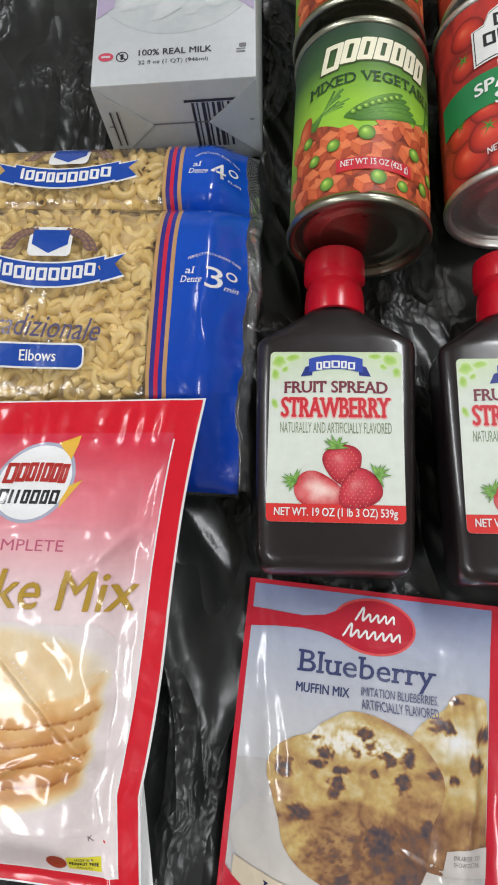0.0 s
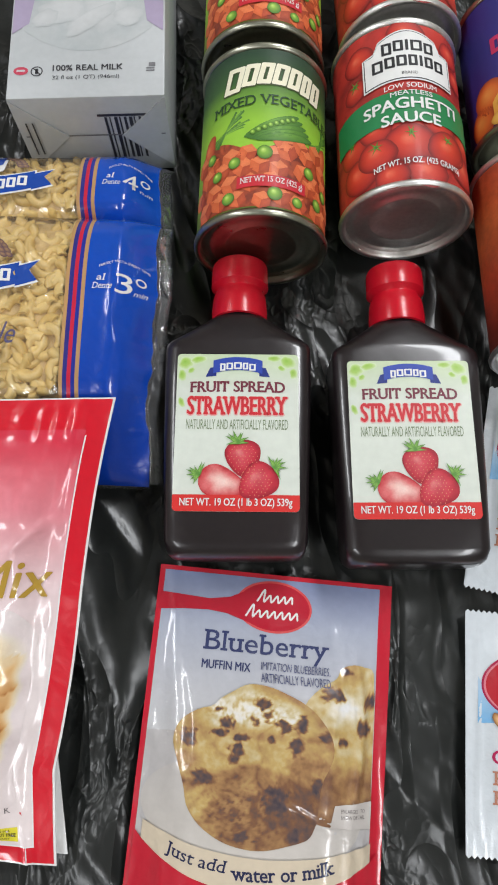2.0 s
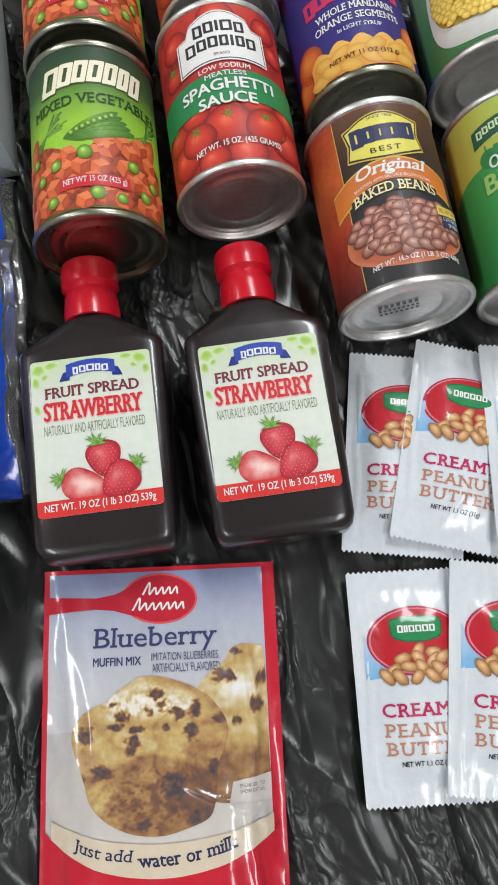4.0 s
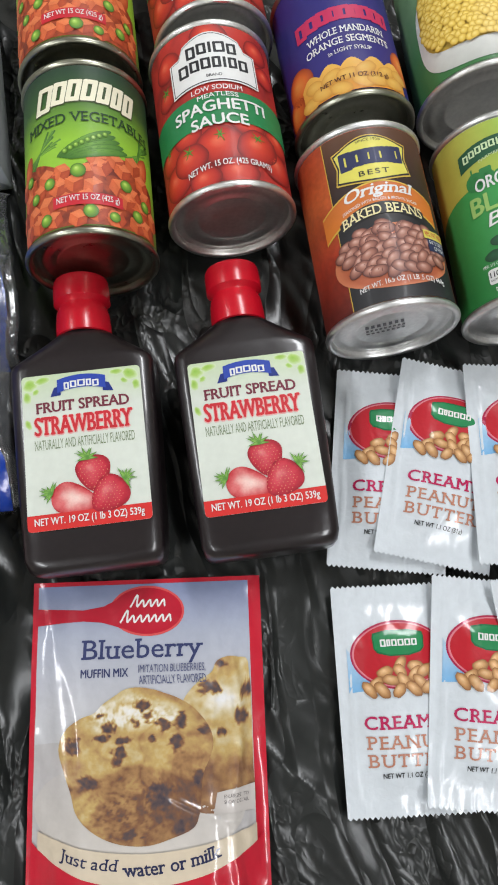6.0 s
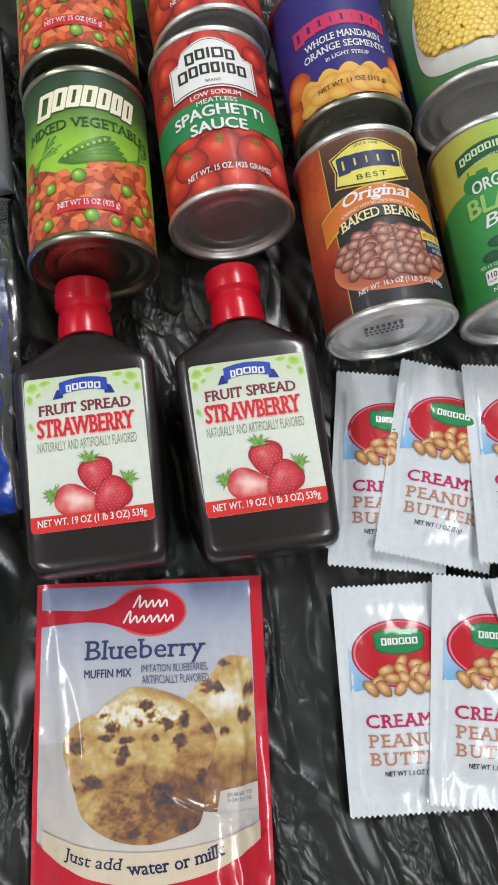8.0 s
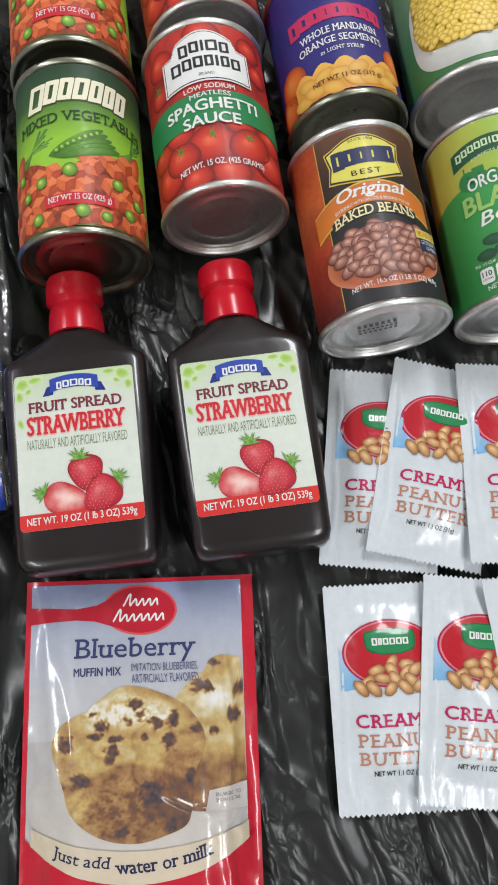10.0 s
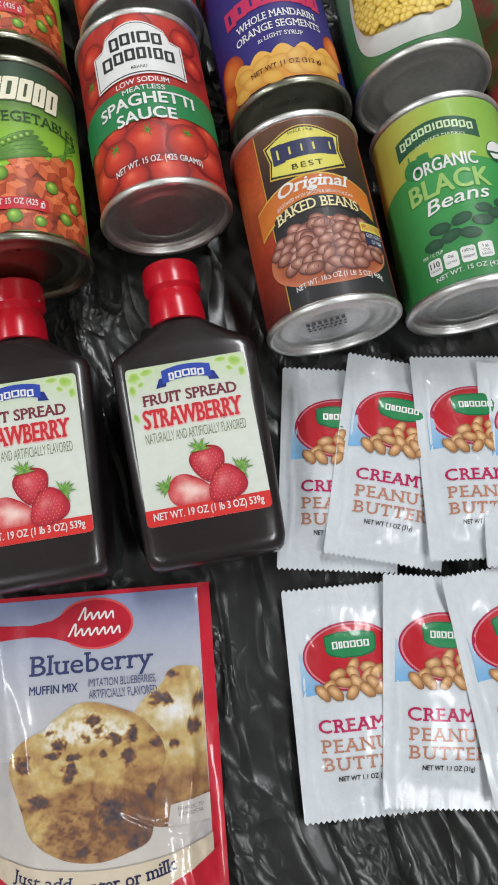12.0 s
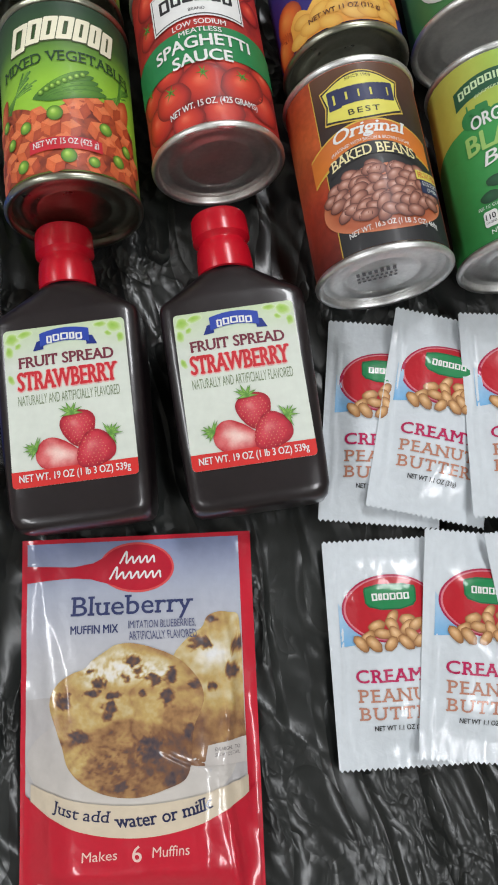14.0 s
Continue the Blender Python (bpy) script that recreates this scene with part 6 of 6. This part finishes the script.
    # the clear sealed fin beyond the blue end
    def fin_height(u, v):
        return height(-0.5, v) * (1 - u / 26) + 0.9 * math.sin(v * 0.35 + math.sin(v * 0.11) * 2) * (u / 10)
    bm = bmesh.new()
    n = round(H / 2)
    rows_ = [[bm.verts.new((rumpled(min(u, 0), -H + 3 + (H - 6) * j / n)[0] / 1000 + max(u, 0) / 1000, (-H + 3 + (H - 6) * j / n + 0) / 1000, fin_height(u + 0.8 * noise.noise((j * 0.2, u, seed)), -H + 3 + (H - 6) * j / n) / 1000)) for u in (-0.8, 2, 4.2, 6.5)] for j in range(n + 1)]
    for a, b in zip(rows_, rows_[1:]):
        for i in range(3):
            bm.faces.new((a[i], a[i + 1], b[i + 1], b[i]))
    fin = part("seal_fin", bm, clear_film("seal_film_%d" % seed, 0.12, 0.05), t, "clear crimped seal strip")
    md = fin.modifiers.new("thickness", "SOLIDIFY")
    md.thickness = 0.0003
    return t


pasta_bag("clear elbow pasta bag with blue end, partly under another bag", pose(0.004, 0.313, 0.0, 0, 0, -5.0), 43, 130, "under", 21, 66, "4", False)
pasta_bag("clear elbow pasta bag with blue end, lying over another bag", pose(0.003, 0.2545, 0.026) @ pose(0, 0, 0, 0, 0, -7.5) @ pose(0, 0, 0, 8.5, 0, 0), 40, 162, "low", 22, 118, "3", True)


# ---- milk carton lying on its side, base towards the camera ----
def milk_carton():
    W, L, D = 0.0945, 0.165, 0.0665
    t = thing("milk_carton", pose(-0.036, 0.3215, 0.0, 0, 0, -3.6), "white milk carton lying on its side, base flaps folded", "carton")
    paper = ink("carton_white", kind="carton", along="noise", noise_scale=8, stops=[(0.3, (0.42, 0.44, 0.445)), (0.7, (0.48, 0.495, 0.50))])
    body = part("carton_body", box(bmesh.new(), -W / 2, W / 2, 0, L, 0.0005, D, 0.0014), paper, t, "", 30)

    def S(u, v, h):
        return Vector((u / 1000, v / 1000, D + h / 1000))

    def B(u, v, h):
        return Vector((u / 1000, -h / 1000, D + v / 1000))

    print_on("milk_print", shapes([(-44, 150), (-44, 60)] + [(-44 + 88 * i / 16, 60 - 26 * math.sin(math.pi * i / 16) ** 0.6) for i in range(1, 16)] + [(44, 60), (44, 150)]), S, 0.15,
             ink("milk_grey_print", kind="carton", along="noise", noise_scale=22, stops=[(0.3, (0.35, 0.38, 0.39)), (0.6, (0.44, 0.46, 0.46)), (0.8, (0.50, 0.51, 0.51))]), body, (0, 0))
    violet = ink("lilac_print", (0.36, 0.30, 0.42), "carton")
    print_on("lilac_corner", [shapes([(-46, 150), (-46, 48), (-36, 56), (-33, 80), (-38, 150)]), shapes([(46, 150), (38, 150), (33, 80), (36, 56), (46, 48)])], S, 0.28, violet, body, (0, 0))
    pic = Picture(S, 0.3, 5)
    for i, (u, v, a, b) in enumerate(((-14, 66, 16, 10), (10, 72, 12, 22), (24, 60, 10, 7), (-26, 60, 8, 6), (2, 58, 20, 6))):
        pic.add(ellipse(u, v, a, b, 30, 10 * i, 0.15, i), lift=0.03 * i)
    pic.done("splash_print", ink("splash_print", kind="carton", along="ink", stops=[(0.0, (0.53, 0.54, 0.54)), (0.7, (0.49, 0.50, 0.50)), (1.0, (0.44, 0.46, 0.46))]), body)
    dark = ink("carton_black_print", (0.03, 0.03, 0.035), "carton")
    print_on("lettering", merged(letters("100% REAL MILK", 1, 21.5, 42, 4.4, 0.016), letters("32 fl oz (1 QT) (946ml)", 0, 14.2, 40, 3.6)), S, 0.3, dark, body, (0, 0))
    print_on("seal_bar", shapes(rect(-41.6, -36.4, 19.3, 20.7, 0.5)), S, 0.42, ink("carton_pale_print", (0.50, 0.50, 0.50), "carton"), body, (0, 0))
    print_on("seal_print", shapes(ellipse(-39, 20, 4.4, 3.0, 24)), S, 0.3, ink("seal_red_print", (0.50, 0.05, 0.09), "carton"), body, (0, 0))
    ring = ellipse(-29.5, 19.5, 3.6, 3.6, 24)
    inner = ellipse(-29.5, 19.5, 3.0, 3.0, 24)
    print_on("mark_print", shapes(*[[ring[i], ring[(i + 1) % 24], inner[(i + 1) % 24], inner[i]] for i in range(24)], [(-32, 21.8), (-31.6, 22.2), (-27, 17.2), (-27.4, 16.8)], rect(-30.4, -28.6, 17.4, 21.4, 0.6)), S, 0.3, dark, body, (0, 0))
    print_on("mark_print", shapes(rect(36, 41, 17.6, 18.6), rect(36, 41, 19.6, 20.4), rect(37.5, 41.5, 21.2, 24, 0.6)), S, 0.3, ink("carton_grey_print", (0.16, 0.16, 0.17), "carton"), body, (0, 0))
    # folded base: two triangular ears over a middle flap
    for sgn in (-1, 1):
        bm = bmesh.new()
        a, b, c = (sgn * 46.8, -1, 0.5), (sgn * 46.8, -62, 0.5), (sgn * 17, -31, 1.6)
        a2, b2, c2 = (sgn * 46.8, -1, 0.0), (sgn * 46.8, -62, 0.0), (sgn * 17, -31, 0.4)
        top = [bm.verts.new(B(*p)) for p in (a, b, c)]
        bot = [bm.verts.new(B(*p)) for p in (a2, b2, c2)]
        bm.faces.new(top)
        bm.faces.new(bot[::-1])
        for i in range(3):
            bm.faces.new((top[i], bot[i], bot[(i + 1) % 3], top[(i + 1) % 3]))
        bmesh.ops.recalc_face_normals(bm, faces=bm.faces[:])
        part("flap", bm, paper, t, "folded triangular base flap", 20)
    bm = shapes(rect(-44, 44, -31.6, -30.4))
    for p in bm.verts:
        p.co = B(p.co.x, p.co.y, 0.7)
    part("seam", bm, ink("carton_grey_print", (0.16, 0.16, 0.17), "carton"), t)
    loops = [rect(8 + i * 3.0, 8 + i * 3.0 + w, -52, -16) for i, w in enumerate((1.6, 0.8, 2.0, 1.0, 1.6, 2.2, 0.8, 1.4))]
    loops.append(rect(4, 34, -15.5, -13.5))
    for lp in loops:
        print_on("barcode_bar", shapes(lp), B, 0.5, dark, t, (0, 0))
    loops = [rect(-44 + k, -43 + k, -46, -18) for k in (3, 7)]
    bm = shapes(*loops)
    for p in bm.verts:
        p.co = B(p.co.x, p.co.y, 1.9)
    part("print_bars", bm, dark, t)
    return t


milk_carton()
